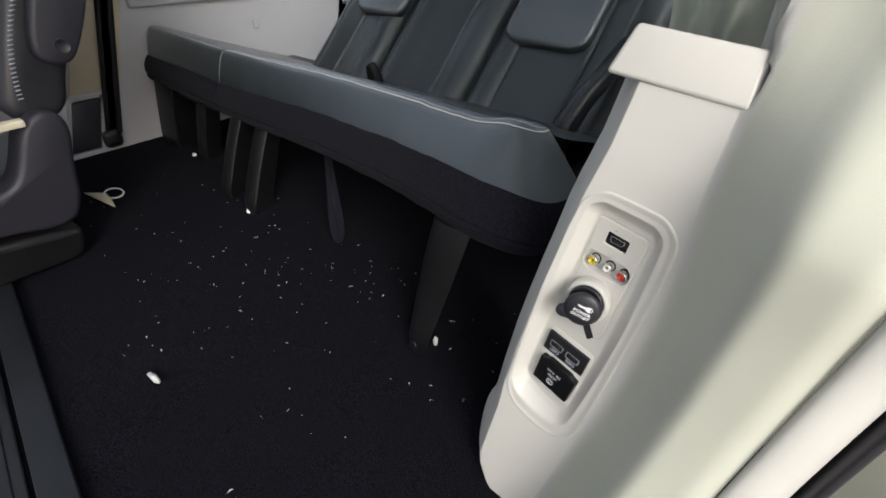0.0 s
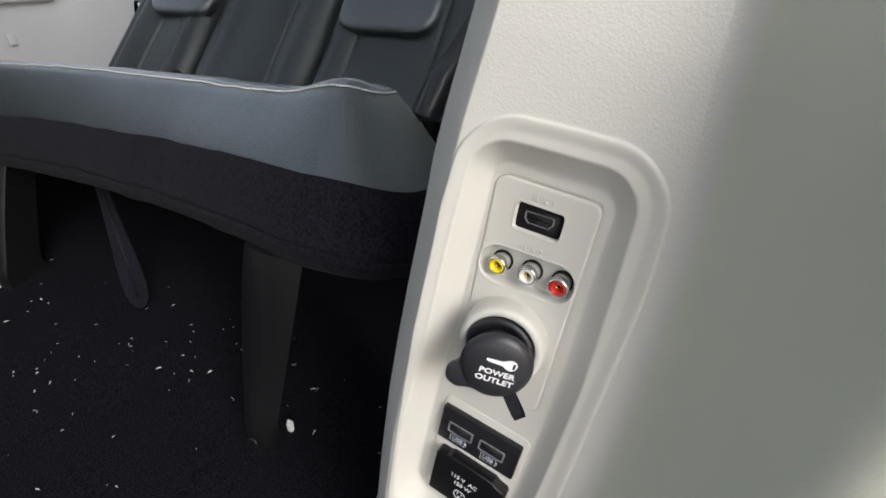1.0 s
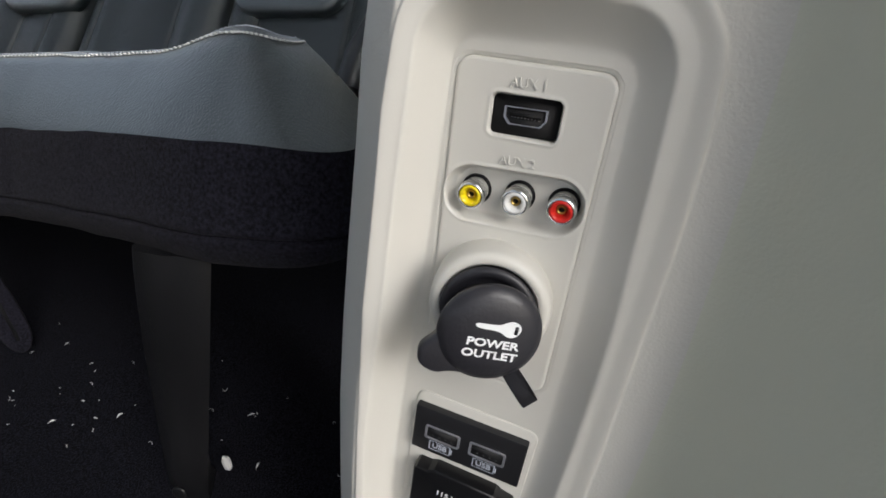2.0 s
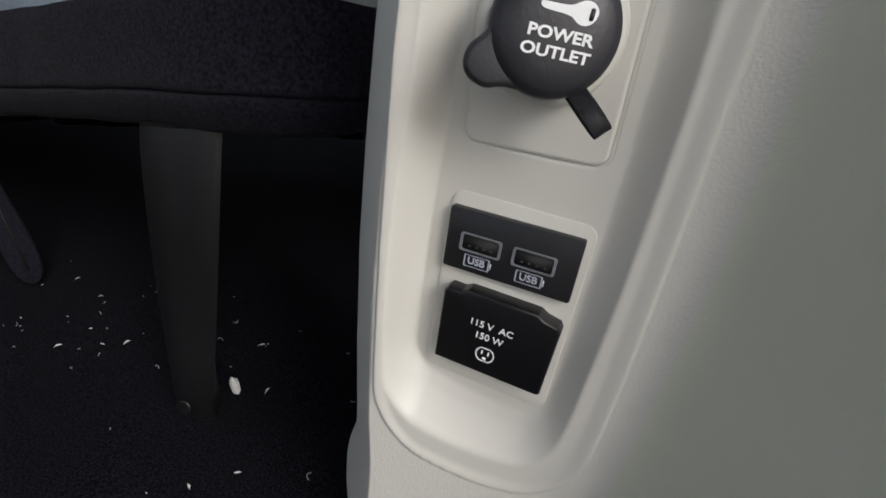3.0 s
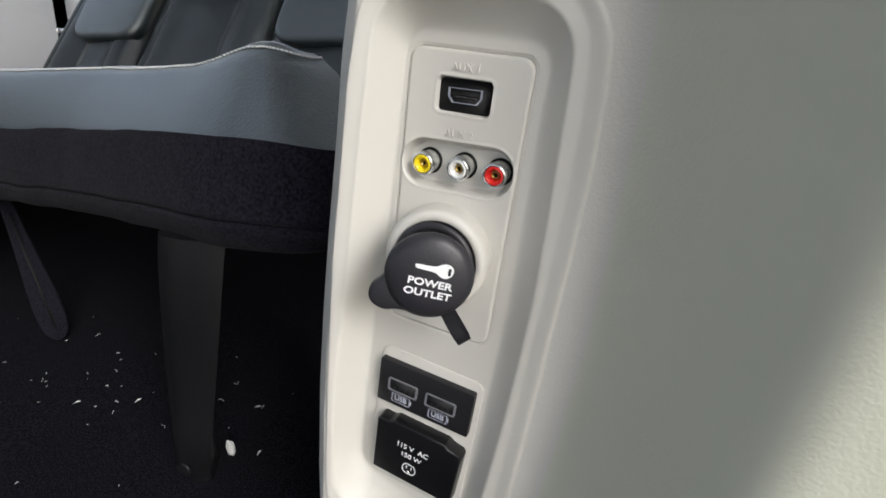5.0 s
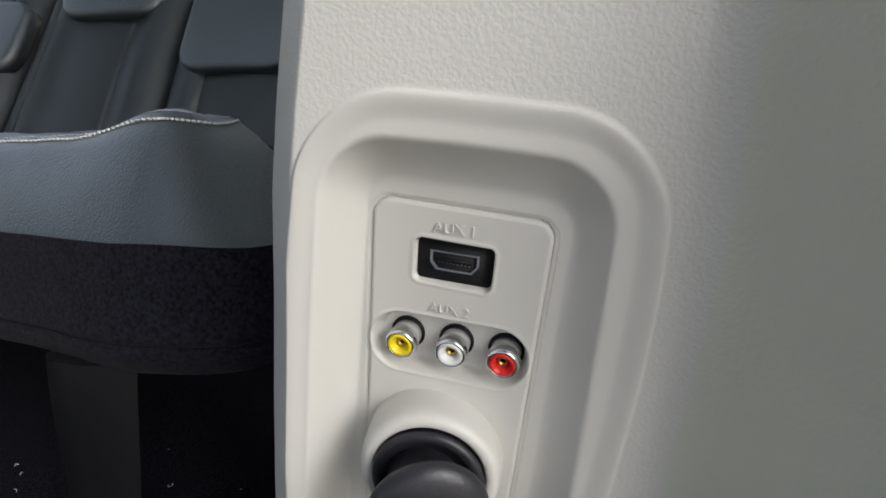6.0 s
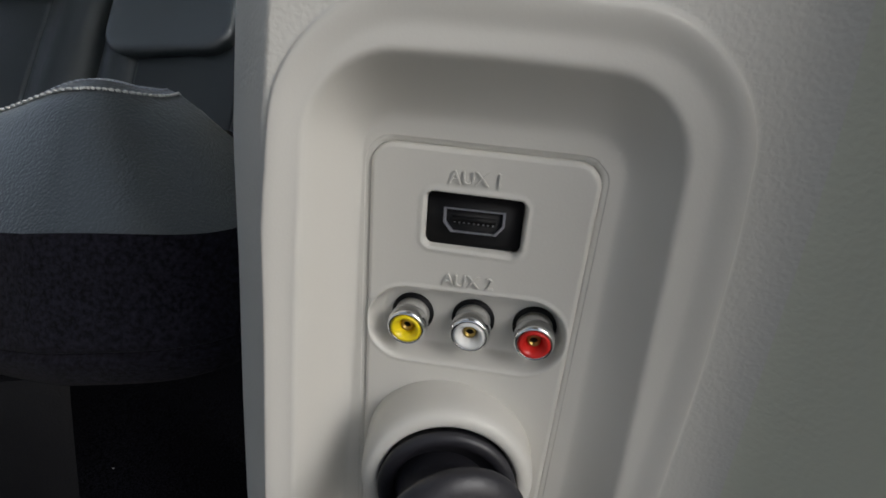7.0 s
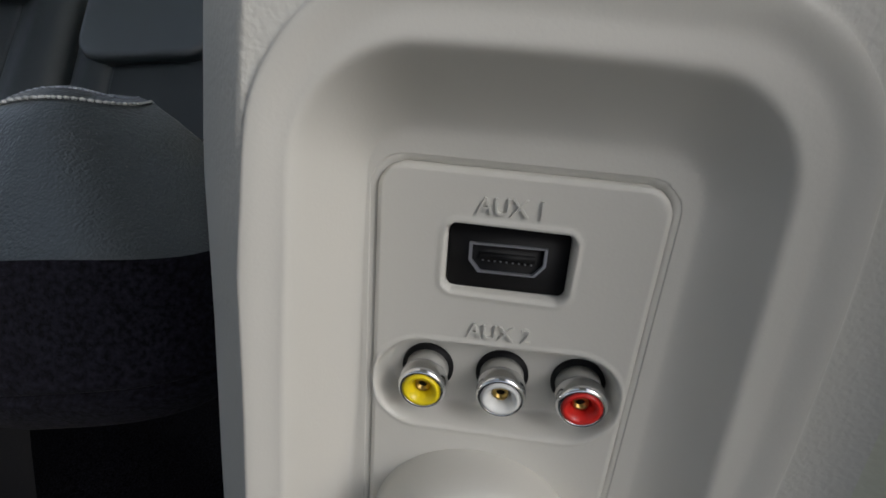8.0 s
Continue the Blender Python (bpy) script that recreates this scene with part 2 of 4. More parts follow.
for cut in ((-0.25, "X"), (1.25, "X"), (0.42, "Y"), (1.40, "Y")):
    at, normal = ((cut[0], 0, 0), (1, 0, 0)) if cut[1] == "X" else ((0, cut[0], 0), (0, 1, 0))
    bmesh.ops.bisect_plane(roof, geom=roof.verts[:] + roof.edges[:] + roof.faces[:], plane_co=at, plane_no=normal)
hole = [f for f in roof.faces if -0.25 < f.calc_center_median().x < 1.25 and 0.42 < f.calc_center_median().y < 1.40 and abs(f.normal.z) > 0.9]
bmesh.ops.delete(roof, geom=hole, context="FACES")
lips = [e for e in roof.edges if e.is_boundary]
bmesh.ops.bridge_loops(roof, edges=lips)
tagged(part("ceiling", roof, M_head, smooth=False), "light fabric headliner round an added glazed opening", "ceiling", kind="structure")
g = slab("window_5", (-0.25, 0.42, 1.34), (1.25, 1.40, 1.345), M_glass, label="clear glass over the added roof opening", category="window")
g.visible_shadow = False
# far side: trim below, window openings above
slab("wall_far", (-1.7, 1.72, -0.1), (2.1, 1.78, 0.52), M_wall, label="light grey plastic side trim below the windows", category="wall")
for i, (a, b) in enumerate(((-1.7, -1.5), (-0.55, -0.4), (0.62, 0.76), (1.9, 2.1))):
    slab("pillar_%d" % (i + 1), (a, 1.72, 0.52), (b, 1.78, 1.30), M_wall, label="light grey window pillar", category="pillar")
for i, (a, b) in enumerate(((-1.5, -0.55), (-0.4, 0.62), (0.76, 1.9))):
    g = slab("window_%d" % (i + 1), (a, 1.745, 0.52), (b, 1.75, 1.30), M_glass if i == 0 else M_tint, label="clear side window" if i == 0 else "lightly tinted side window", category="window")
    g.visible_shadow = False
# rear: open tailgate over a low sill
slab("wall_rear", (2.1, 0.0, -0.2), (2.16, 1.75, 0.22), M_wall, label="low rear sill trim", category="wall")
slab("rear_header", (2.1, 0.0, 1.1), (2.16, 1.75, 1.25), M_wall, label="light rear header trim", category="wall")
# front bulkhead below the windscreen
slab("wall_front", (-1.76, 0.0, -0.2), (-1.7, 1.75, 0.5), M_black, label="dark dashboard wall", category="wall")
# near side behind the door opening
slab("wall_near", (0.52, 0.10, -0.1), (2.1, 0.16, 0.46), M_wall, label="light quarter trim beside the rear bench", category="wall")
slab("pillar_near", (0.44, 0.06, 0.46), (0.66, 0.12, 1.30), M_wall, label="light pillar trim", category="pillar")
slab("pillar_rear", (1.8, 0.08, 0.46), (2.1, 0.14, 1.30), M_wall, label="light pillar trim", category="pillar")
g = slab("window_4", (0.66, 0.10, 0.46), (1.8, 0.105, 1.30), M_glass, label="clear quarter window", category="window")
g.visible_shadow = False

# ---- quarter trim column with the sockets ----
PO = Vector((0.3499, 0.2153, 0.3505))
PU = Vector((-0.18309, -0.97903, -0.08930))
PV = Vector((0.11149, -0.11093, 0.98756))
PN = Vector((-0.97675, 0.17085, 0.12946))
PANEL = Matrix(((PU.x, PV.x, PN.x, PO.x), (PU.y, PV.y, PN.y, PO.y), (PU.z, PV.z, PN.z, PO.z), (0, 0, 0, 1))) @ Matrix.Diagonal((1.1, 1.1, 1.1, 1))
FACE = 9.5  # the column's face stands this many mm over the socket plate at its middle
TILT = -0.11  # and falls away towards the door by this much

# outer corner of the column's shoulder, end of its face, and the smooth border round the recess: height, sideways place
LEFT = curve([(-360, 8), (-345, -14), (-315, -54), (-285, -69), (-258, -71.5), (-238, -71.5), (-226, -70), (-216, -66.5), (-165, -68.5), (-115, -69.5), (-75, -68.8), (-40, -67.5), (0, -65.5), (30, -64.5), (55, -62), (70, -60), (90, -57.5), (140, -57)], 16)
RIGHT = curve([(-360, 40), (-200, 50), (-150, 53), (-94, 57), (-37, 58), (42, 54), (75, 49), (90, 47), (115, 45), (140, 42), (180, 40)])
RIM_L = curve([(-200, -38), (-176, -40), (-150, -41.5), (-100, -42.3), (-40, -42), (0, -40.5), (20, -39.3), (40, -37), (60, -33.5)], 24)
RIM_R = curve([(-200, 31), (-165, 37.5), (-130, 39.5), (-90, 40.5), (-40, 41), (0, 41.5), (25, 40.5), (43, 38.5), (60, 36)], 24)


PLATE_V = -14.8


MID = -2.9  # the socket plate's middle, sideways


def rrect(u, v, cu, cv, w, h, r):
    """Signed distance to a rounded rectangle, negative inside."""
    x, y = abs(u - cu) - w / 2 + r, abs(v - cv) - h / 2 + r
    return math.hypot(max(x, 0), max(y, 0)) + min(max(x, y), 0) - r


WALL_L = curve([(-200, -34), (-150, -37), (-100, -38), (-40, -34.5), (0, -33), (43, -30), (60, -29)])
WALL_R = curve([(-200, 22), (-142, 28), (-94, 31), (-37, 32.5), (4, 30.5), (43, 28.5), (60, 27)])
FLOOR_L = curve([(-180, -31), (-150, -33), (-100, -33), (-40, -29.5), (43, -26.5), (60, -26)])
FLOOR_R = curve([(-180, 17), (-142, 21), (-94, 23.5), (-37, 24.5), (4, 23.5), (43, 23), (60, 23)])


def inside(u, v, left, right, top, bottom, r, arch=0.0012):
    """How far inside a rounded outline a point of the column's face lies, in mm."""
    side = [u - left(v), right(v) - u, top - arch * (u + 4) ** 2 - v, v - bottom - 0.006 * (u - 12) ** 2 - 0.10 * (u - 12)]
    return r - math.sqrt(sum(max(r - s, 0) ** 2 for s in side))


def rim_distance(u, v):
    return inside(u, v, RIM_L, RIM_R, 60.0, -188, 19.0)


X_STEPS = np.linspace(0, 1, 101)
DROP = np.cumsum(np.clip(X_STEPS / 0.14, 0, 1) ** 1.2 * (1 - X_STEPS) ** 0.5)
DROP = (DROP - DROP[0]) / (DROP[-1] - DROP[0])


def recess(u, v):
    """The height of the face with its recess, in mm over the plate."""
    top = FACE + TILT * u
    d = rim_distance(u, v)
    if d <= -0.6:
        return top
    h = top + 1.0 * smooth(-0.3, 0.45, d) - 1.0 * smooth(0.9, 6.0, d)  # the smooth border stands a little proud
    w = inside(u, v, WALL_L, WALL_R, 50.0, -174, 12.5)
    if w > -1.5:
        f = inside(u, v, FLOOR_L, FLOOR_R, 41.5, -157, 8.0, 0.0006)
        x = (w + 1.5) / max(0.5, w + 1.5 - min(f - 1.5, 0)) if f < 1.5 else 1.0
        h -= h * float(np.interp(x, X_STEPS, DROP))  # a rounded lip, a steep wall and a wide cove
    return h - 9.0 * smooth(-0.6, -2.2, rrect(u - MID, v, 0, PLATE_V, 43.5, 101.5, 5))


def cove(v):
    """How steeply the cove turns forward: it flattens out towards the top."""
    return 1.13 - 0.98 * smooth(90, 210, v)


def column_section(v, n_face=190):
    ul, ur = LEFT(v), RIGHT(v)
    x0, x1 = max(RIM_L(v) - 2.0, ul + 26), ur - 12
    pts = [(ul + 5, -160), (ul + 2.5, -70), (ul + 0.8, -38), (ul + 0.2, -31), (ul + 0.3, -27.5)]
    # a broad slanting shoulder rises from the outer corner to the face
    for k in range(1, 18):
        f = k / 18
        pts.append((ul + (x0 - ul) * f, -26 + (FACE + 26) * (f + 0.08 * math.sin(math.pi * f))))
    for k in range(n_face + 1):
        pts.append((x0 + (x1 - x0) * k / n_face, FACE))
    # a soft cove turns the face forward into the door pillar, whose bulge ends at a joint
    h, u = FACE, x1
    drift = ur - 55
    for k in range(1, 56):
        f = k / 55
        nu = x1 + (140.3 - x1) * f
        w = nu - drift * max(0, (110 - nu) / 50)
        s = cove(v) * (smooth(42, 61, w) - smooth(86, 106, w)) - 0.7 * smooth(122, 141, w)
        h, u = h + s * (nu - u), nu
        pts.append((u, h))
    pts.append((140.6, h - 6))
    return pts


def curl(u, v):
    """The pillar's foot sweeps forward to the sill, its head leans back."""
    return 0.00055 * max(0, -60 - v) ** 2 * max(0.0, (u - 58) / 110) - 0.00012 * max(0, v - 100) ** 2 * smooth(50, 80, u)


vs = [-358, -340, -320, -300, -285, -270, -258, -246, -236, -228, -220, -214, -209] + list(np.arange(-205, 44, 1.0)) + list(np.arange(44, 64, 0.5)) + [64, 65, 68, 72, 78, 82, 85, 88, 92, 98, 106, 114, 122, 128, 133, 136, 138, 142, 150, 165, 180, 200, 230, 260, 300, 350, 420, 520]
sections = [column_section(v) for v in vs]


def column_point(i, j):
    u, h = sections[j][i]
    v = vs[j]
    if u < 70:
        lift = recess(u, v) if h > -20 else 0.0
        rise = lift - FACE - TILT * u
        h = h + TILT * u + rise if h > FACE - 1e-6 else min(h + TILT * u, lift) if h > -20 else h + TILT * u
    else:
        h += TILT * 70
    # the face leans back above a soft crease
    back = 1 - smooth(50, 90, u)
    h += (-0.07 * max(0, v - 85) - 0.0009 * max(0, -205 - v) ** 1.5) * back
    # it ends under the armrest block
    edge = min(30, 0.3 * max(0, v - 142))
    over = 1 - smooth(33 - edge, 38 - edge, u)
    if v > 142:
        h -= 90 * over * smooth(142, 150, v)
        v += (142 - v) * over
    c = curl(u, v)
    return Vector((u - 0.35 * max(0, c), v, h + c)) * 0.001


n = len(sections[0])
# cove and bulge take the olive copy: reflected light put into their colour
bm = sheet(column_point, range(n), range(len(vs)),
           mat=lambda i, j: 2 if i >= 216 else 1 if rim_distance(sections[j][i][0], vs[j]) > 0.2 and abs(sections[j][i][1] - FACE) < 1e-6 else 0)
column = thing("quarter_trim_panel", "pale grey-beige plastic trim column with a recessed socket panel", "trim panel", PANEL)
part("panel", bm, [M_trim, M_smooth, M_trim_bounce], column, "grained pale grey-beige plastic column with a smooth recess")


# plate with the sockets, in mm
def plate_height(u, v):
    h = 0.9
    e = rrect(u, v, 0, 0, 43.5, 101.5, 5)       # edge falls into a fine groove
    h -= 0.35 * smooth(-1.6, -0.7, e) + 2.9 * smooth(-0.75, -0.45, e) - 2.45 * smooth(0.15, 0.45, e)
    d = rrect(u, v, -0.7, 36.4, 18.6, 10.6, 1.6)    # socket well of the upper port
    h += 0.25 * smooth(1.4, 0.7, d) * smooth(-0.1, 0.3, d) - 4.0 * smooth(0.35, -0.25, d)
    d = rrect(u, v - 0.04 * u, -0.3, 13.3, 40.2, 16.4, 8.0)   # long well of the three round jacks
    h += 0.3 * smooth(1.2, 0.6, d) * smooth(0, 0.3, d) - 5.2 * smooth(0.6, -1.6, d)
    return h


def skew(u, v, h):
    """From the plate's own upright axes to the panel's."""
    return Vector((u + MID, v + PLATE_V, h)) * 0.001


EDGE_U = list(np.arange(-23.2, -20.0, 0.16)) + list(np.linspace(-20, 20, 100)) + list(np.arange(20.1, 23.3, 0.16))
EDGE_V = list(np.arange(-52.4, -49.0, 0.16)) + list(np.linspace(-49, 49, 240)) + list(np.arange(49.1, 52.5, 0.16))
plate = part("socket_plate", sheet(lambda u, v: skew(u, v, plate_height(u, v)), EDGE_U, EDGE_V),
             M_smooth, column, "smooth pale plate with raised lettering")


def on_plate(u, v, h=0.0, turn=0.0):
    q = skew(u, v, h)
    return Matrix.Translation(q) @ Matrix.Rotation(radians(turn), 4, "Z")


lettering("AUX 1", 0.0036, M_smooth, plate, on_plate(-0.9, 45.0, 0.9, 1.5), depth=0.00045, name="raised_lettering", label="raised AUX 1 lettering")
lettering("AUX 2", 0.0036, M_smooth, plate, on_plate(-0.5, 24.4, 0.9, 1.5), depth=0.00045, name="raised_lettering", label="raised AUX 2 lettering")

# upper port: black bezel with a trapezoid metal shell
port = part("video_port", outline(rounded(0.0183, 0.0103, 0.0012), 0.0006, m=on_plate(-0.7, 36.4, -1.5, 1.5)), M_port, plate, "black port bezel")


def ring_outline(pts, wall, depth, m, mat, name, parent, label=""):
    """A hollow frame that follows the outline."""
    c = Vector((sum(p[0] for p in pts) / len(pts), sum(p[1] for p in pts) / len(pts)))
    inner = [tuple(c + (Vector(p) - c) * (1 - wall / max(1e-6, (Vector(p) - c).length))) for p in pts]
    bm = bmesh.new()
    k = len(pts)
    lay = [[bm.verts.new((*p, z)) for p in ring] for ring, z in ((pts, 0), (pts, depth), (inner, depth), (inner, 0))]
    for a, b in zip(lay, lay[1:]):
        for i in range(k):
            bm.faces.new((a[i], a[(i + 1) % k], b[(i + 1) % k], b[i]))
    bm.transform(m)
    return sharp(part(name, bm, mat, parent, label))


trap = [(-0.0059, 0.0024), (0.0059, 0.0024), (0.0059, -0.0004), (0.0044, -0.0023), (-0.0044, -0.0023), (-0.0059, -0.0004)]
ring_outline(trap, 0.0005, 0.0008, on_plate(-0.7, 36.4, -1.0, 1.5), M_shell, "port_shell", port, "bright metal shell")
part("tongue", box(0.0084, 0.0010, 0.0012), M_port, port).matrix_basis = on_plate(-0.7, 36.8, -0.8, 1.5)
for k in range(9):
    c = part("contact", box(0.0003, 0.0003, 0.0006), M_metal, port)
    c.matrix_basis = on_plate(-3.7 + 0.92 * k - 0.7, 36.1, -0.7, 1.5)

# three round jacks, turned upward towards the user
for u, v, mat, word in ((-12.1, 13.0, M_yellow, "yellow"), (1.1, 13.7, M_white, "white"), (14.1, 14.2, M_red, "red")):
    m = on_plate(u, v, -4.4) @ Matrix.Rotation(radians(4), 4, "X")
    jack = part("jack", lathe([(0.0037, 0.0034), (0.0040, 0.0036), (0.0042, 0.0041), (0.0042, 0.0056), (0.0040, 0.0066), (0.0035, 0.0071), (0.0032, 0.0069), (0.0031, 0.0040)], m=m),
                M_chrome, plate, "round chrome jack with a %s centre" % word)
    part("barrel", lathe([(0.0038, -0.0004), (0.0038, 0.0036), (0.0034, 0.0037)], m=m), M_barrel, jack, "grey moulded barrel")
    part("collar", lathe([(0.0031, 0.0040), (0.0031, 0.0071), (0.0028, 0.0073), (0.0024, 0.0071), (0.0017, 0.0058), (0.0015, 0.0042)], m=m), mat, jack, "%s plastic ring" % word)
    part("well", lathe([(0.0046, -0.0004), (0.0046, 0.0007)], m=m), M_port, jack, "black socket base")
    part("contact", lathe([(0.0014, 0.0038), (0.0013, 0.0056), (0.0009, 0.0056), (0.0009, 0.0044)], seg=16, m=m), M_brass, jack, "brass centre contact")
    part("bore", lathe([(0.0009, 0.0040), (0.0009, 0.0047)], seg=12, m=m), M_port, jack)

# power outlet with its rubber cap; the barrel points forward and up
AX0, AX1 = Vector((-4.0, -33.0, -0.3)), Vector((-0.8, -32.2, 21.2))
axis = (AX1 - AX0).normalized()
right = (Vector((1, -0.06, 0)) - axis * Vector((1, -0.06, 0)).dot(axis)).normalized()
updir = axis.cross(right)
OUT = Matrix(((right.x, updir.x, axis.x, AX0.x * 0.001), (right.y, updir.y, axis.y, AX0.y * 0.001), (right.z, updir.z, axis.z, AX0.z * 0.001), (0, 0, 0, 1)))
outlet = part("outlet_collar", lathe([(0.0188, -0.006), (0.0187, 0.002), (0.0185, 0.007), (0.0182, 0.0098), (0.0176, 0.0114), (0.0166, 0.0120), (0.0152, 0.0120), (0.0144, 0.0113), (0.0142, 0.006)], seg=64, m=OUT),
              M_smooth, plate, "smooth pale round collar")
cap = part("outlet_cap", lathe([(0.0134, 0.008), (0.0136, 0.0116), (0.0142, 0.0121), (0.0144, 0.0129), (0.0141, 0.0137), (0.0131, 0.0140), (0.0118, 0.0139), (0.0108, 0.0115)], seg=64, m=OUT),
           M_rubber, outlet, "black rubber power outlet cap")


# the cap is not pressed home: its face tips up and aside on its neck
CAP = OUT @ Matrix.Translation((0.0021, -0.0005, 0.0232)) @ Matrix.Rotation(radians(-3), 4, "X") @ Matrix.Rotation(radians(14), 4, "Y") @ Matrix.Rotation(radians(2), 4, "Z") @ Matrix.Diagonal((0.945, 0.945, 1, 1)) @ Matrix.Translation((0, 0, -0.0145))


def on_cap(u, v, h=17.2, turn=0.0):
    return CAP @ Matrix.Translation((u * 0.001, v * 0.001, h * 0.001)) @ Matrix.Rotation(radians(turn), 4, "Z")


disc = lathe([(0.0106, -0.0060), (0.0100, 0.0050), (0.0108, 0.0090), (0.0118, 0.0112), (0.0143, 0.0117), (0.0153, 0.0126), (0.0155, 0.0136), (0.0149, 0.0151), (0.0126, 0.0164), (0.0082, 0.0172), (0.0030, 0.0174)], seg=72, m=on_cap(0, 0, 0))
part("cap_disc", disc, M_rubber, cap, "domed rubber face of the cap")
tab = outline([(x * 0.001, y * 0.001) for x, y in blob([(-3.5, -14.6), (-9.5, -14.0), (-14.0, -15.6), (-19.6, -12.6), (-19.8, -6.6), (-15.4, -2.8), (-12.6, 4.0), (-5.0, 0.0)], 3)], 0.0036, 0.0016, on_cap(0, 0, 11.6), 4)
part("thumb_tab", tab, M_rubber, cap, "rounded rubber thumb tab")
LOOP = [(-4, 11.6), (0, 12.4), (4, 13.2), (8, 13.2), (10.8, 12.2), (11.8, 10.6), (11.0, 9.2), (8, 8.6), (3, 8.6), (-1, 8.6)]


def loop(a, k):
    """The band leaves the cap, bends over and runs back beneath it."""
    d, h = LOOP[k]
    return on_cap(8.2 + 0.70 * d + 1.7 * a, -12.2 - 0.72 * d + 1.65 * a, h + 0.40 * (d + 4)) @ Vector((0, 0, 0))


strap = sheet(loop, (-1, -0.3, 0.3, 1), range(len(LOOP)))
bmesh.ops.solidify(strap, geom=strap.faces[:], thickness=0.0013)
part("strap", strap, M_rubber, cap, "rubber retaining strap")
WIDE = Matrix.Diagonal((1.25, 1, 1, 1))
lettering("POWER", 0.0035, M_ink, cap, on_cap(0.7, -1.3, 17.4, -2) @ WIDE, bold=0.0001, name="lettering", label="white POWER lettering")
lettering("OUTLET", 0.0035, M_ink, cap, on_cap(0.4, -5.1, 17.3, -2) @ WIDE, bold=0.0001, name="lettering", label="white OUTLET lettering")
KEY = [(-7.4, 0.3), (-7.0, 0.9), (-2.0, 0.9), (0.4, 1.2), (1.8, 2.2), (3.6, 2.9), (5.4, 2.6), (6.6, 1.4), (6.8, 0.0), (6.2, -1.5), (4.8, -2.6), (3.0, -2.7), (1.4, -1.8), (0.2, -1.0), (-5.8, -0.8), (-7.0, -0.4)]
key = outline([(x * 0.00093, y * 0.00093) for x, y in blob(KEY, 4)], 0.00015, m=on_cap(1.7, 4.0, 17.3, -2))
part("key_symbol", key, M_ink, cap, "white key symbol", smooth=False)
part("key_hole", outline(rounded(0.0010, 0.0026, 0.0004, 3), 0.0001, m=on_cap(6.6, 3.9, 17.5, -2)), M_rubber, cap)


# double charging socket
def local(u, v, h=0.0, turn=0.0):
    return Matrix.Translation(Vector((u, v, h)) * 0.001) @ Matrix.Rotation(radians(turn), 4, "Z")


frame_plate = part("socket_frame", outline(rounded(0.0458, 0.0695, 0.004), 0.0009, 0.0004, local(-3.0, -115.8, -0.2, -2.0)), M_smooth, column, "smooth pale raised socket frame")
USB = local(-2.9, -96.0, 0.7, -1.2)
usb = sharp(part("charging_socket", outline(rounded(0.0424, 0.0210, 0.0008, 2), 0.0028, 0.0005, USB), M_black, column, "black double charging socket"))
for u in (-9.4, 7.9):
    m = USB @ local(u, 0.0, 2.85, 0)
    ring_outline(rounded(0.0137, 0.0062, 0.0008, 2), 0.0009, 0.0006, m, M_shell, "port_shell", usb, "grey metal port shell")
    p_in = part("port_opening", outline(rounded(0.0122, 0.0047, 0.0004, 2), 0.0002, m=m), M_port, usb, "dark port opening")
    for k in range(4):
        part("contact", outline(rounded(0.0009, 0.0006, 0.0002, 2), 0.0003, m=m @ local(-3.6 + 2.4 * k, -1.2, 0.1)), M_black, p_in)
    lettering("USB", 0.0034, M_inkgrey, usb, m @ local(-0.5, -6.3, 0.02), bold=0.00006, name="lettering", label="pale USB lettering")
    ring_outline(rounded(0.0086, 0.0042, 0.0003, 2), 0.00045, 0.00008, m @ local(-0.4, -6.3, 0.0), M_inkgrey, "battery_symbol", usb, "pale battery outline")
    part("battery_tip", outline(rounded(0.0005, 0.0022, 0.0001, 2), 0.00008, m=m @ local(4.3, -6.3, 0.0)), M_inkgrey, usb)

# mains outlet lid
AC = local(-2.1, -127.9, 0.7, -2.5) @ Matrix.Diagonal((0.935, 0.91, 1, 1))
lid_pts = [(-0.0205, -0.0146), (0.0195, -0.0146), (0.0205, -0.0136), (0.0212, 0.0135), (0.0200, 0.0155), (0.0150, 0.0165), (0.0128, 0.0180), (-0.0125, 0.0180), (-0.0150, 0.0165), (-0.0200, 0.0165), (-0.0212, 0.0150)]
lid = sharp(part("mains_outlet_lid", outline(lid_pts, 0.0062, 0.0011, AC, 3), M_gloss, column, "gloss black hinged mains outlet lid"), 25)
lettering("115 V  AC", 0.0038, M_ink, lid, AC @ local(-1.6, 6.6, 6.25, 0), bold=0.00005, name="lettering", label="white 115 V AC lettering")
lettering("150 W", 0.0038, M_ink, lid, AC @ local(-1.6, 1.8, 6.25, 0), bold=0.00005, name="lettering", label="white 150 W lettering")
sym = ring_outline([(0.0036 * math.cos(a), 0.0036 * math.sin(a) if abs(math.sin(a)) < 0.86 else 0.0031 * math.copysign(1, math.sin(a))) for a in np.linspace(0, 2 * math.pi, 28, endpoint=False)],
                   0.00055, 0.00008, AC @ local(-1.6, -5.6, 6.2), M_ink, "outlet_symbol", lid, "white outlet symbol")
for u, v, w, h in ((-1.2, 0.8, 0.0006, 0.0019), (1.2, 0.8, 0.0006, 0.0019), (0, -1.7, 0.0014, 0.0011)):
    part("slot_mark", outline(rounded(w, h, 0.0002, 2), 0.00008, m=AC @ local(-1.6 + u, -5.6 + v, 6.2)), M_ink, sym)

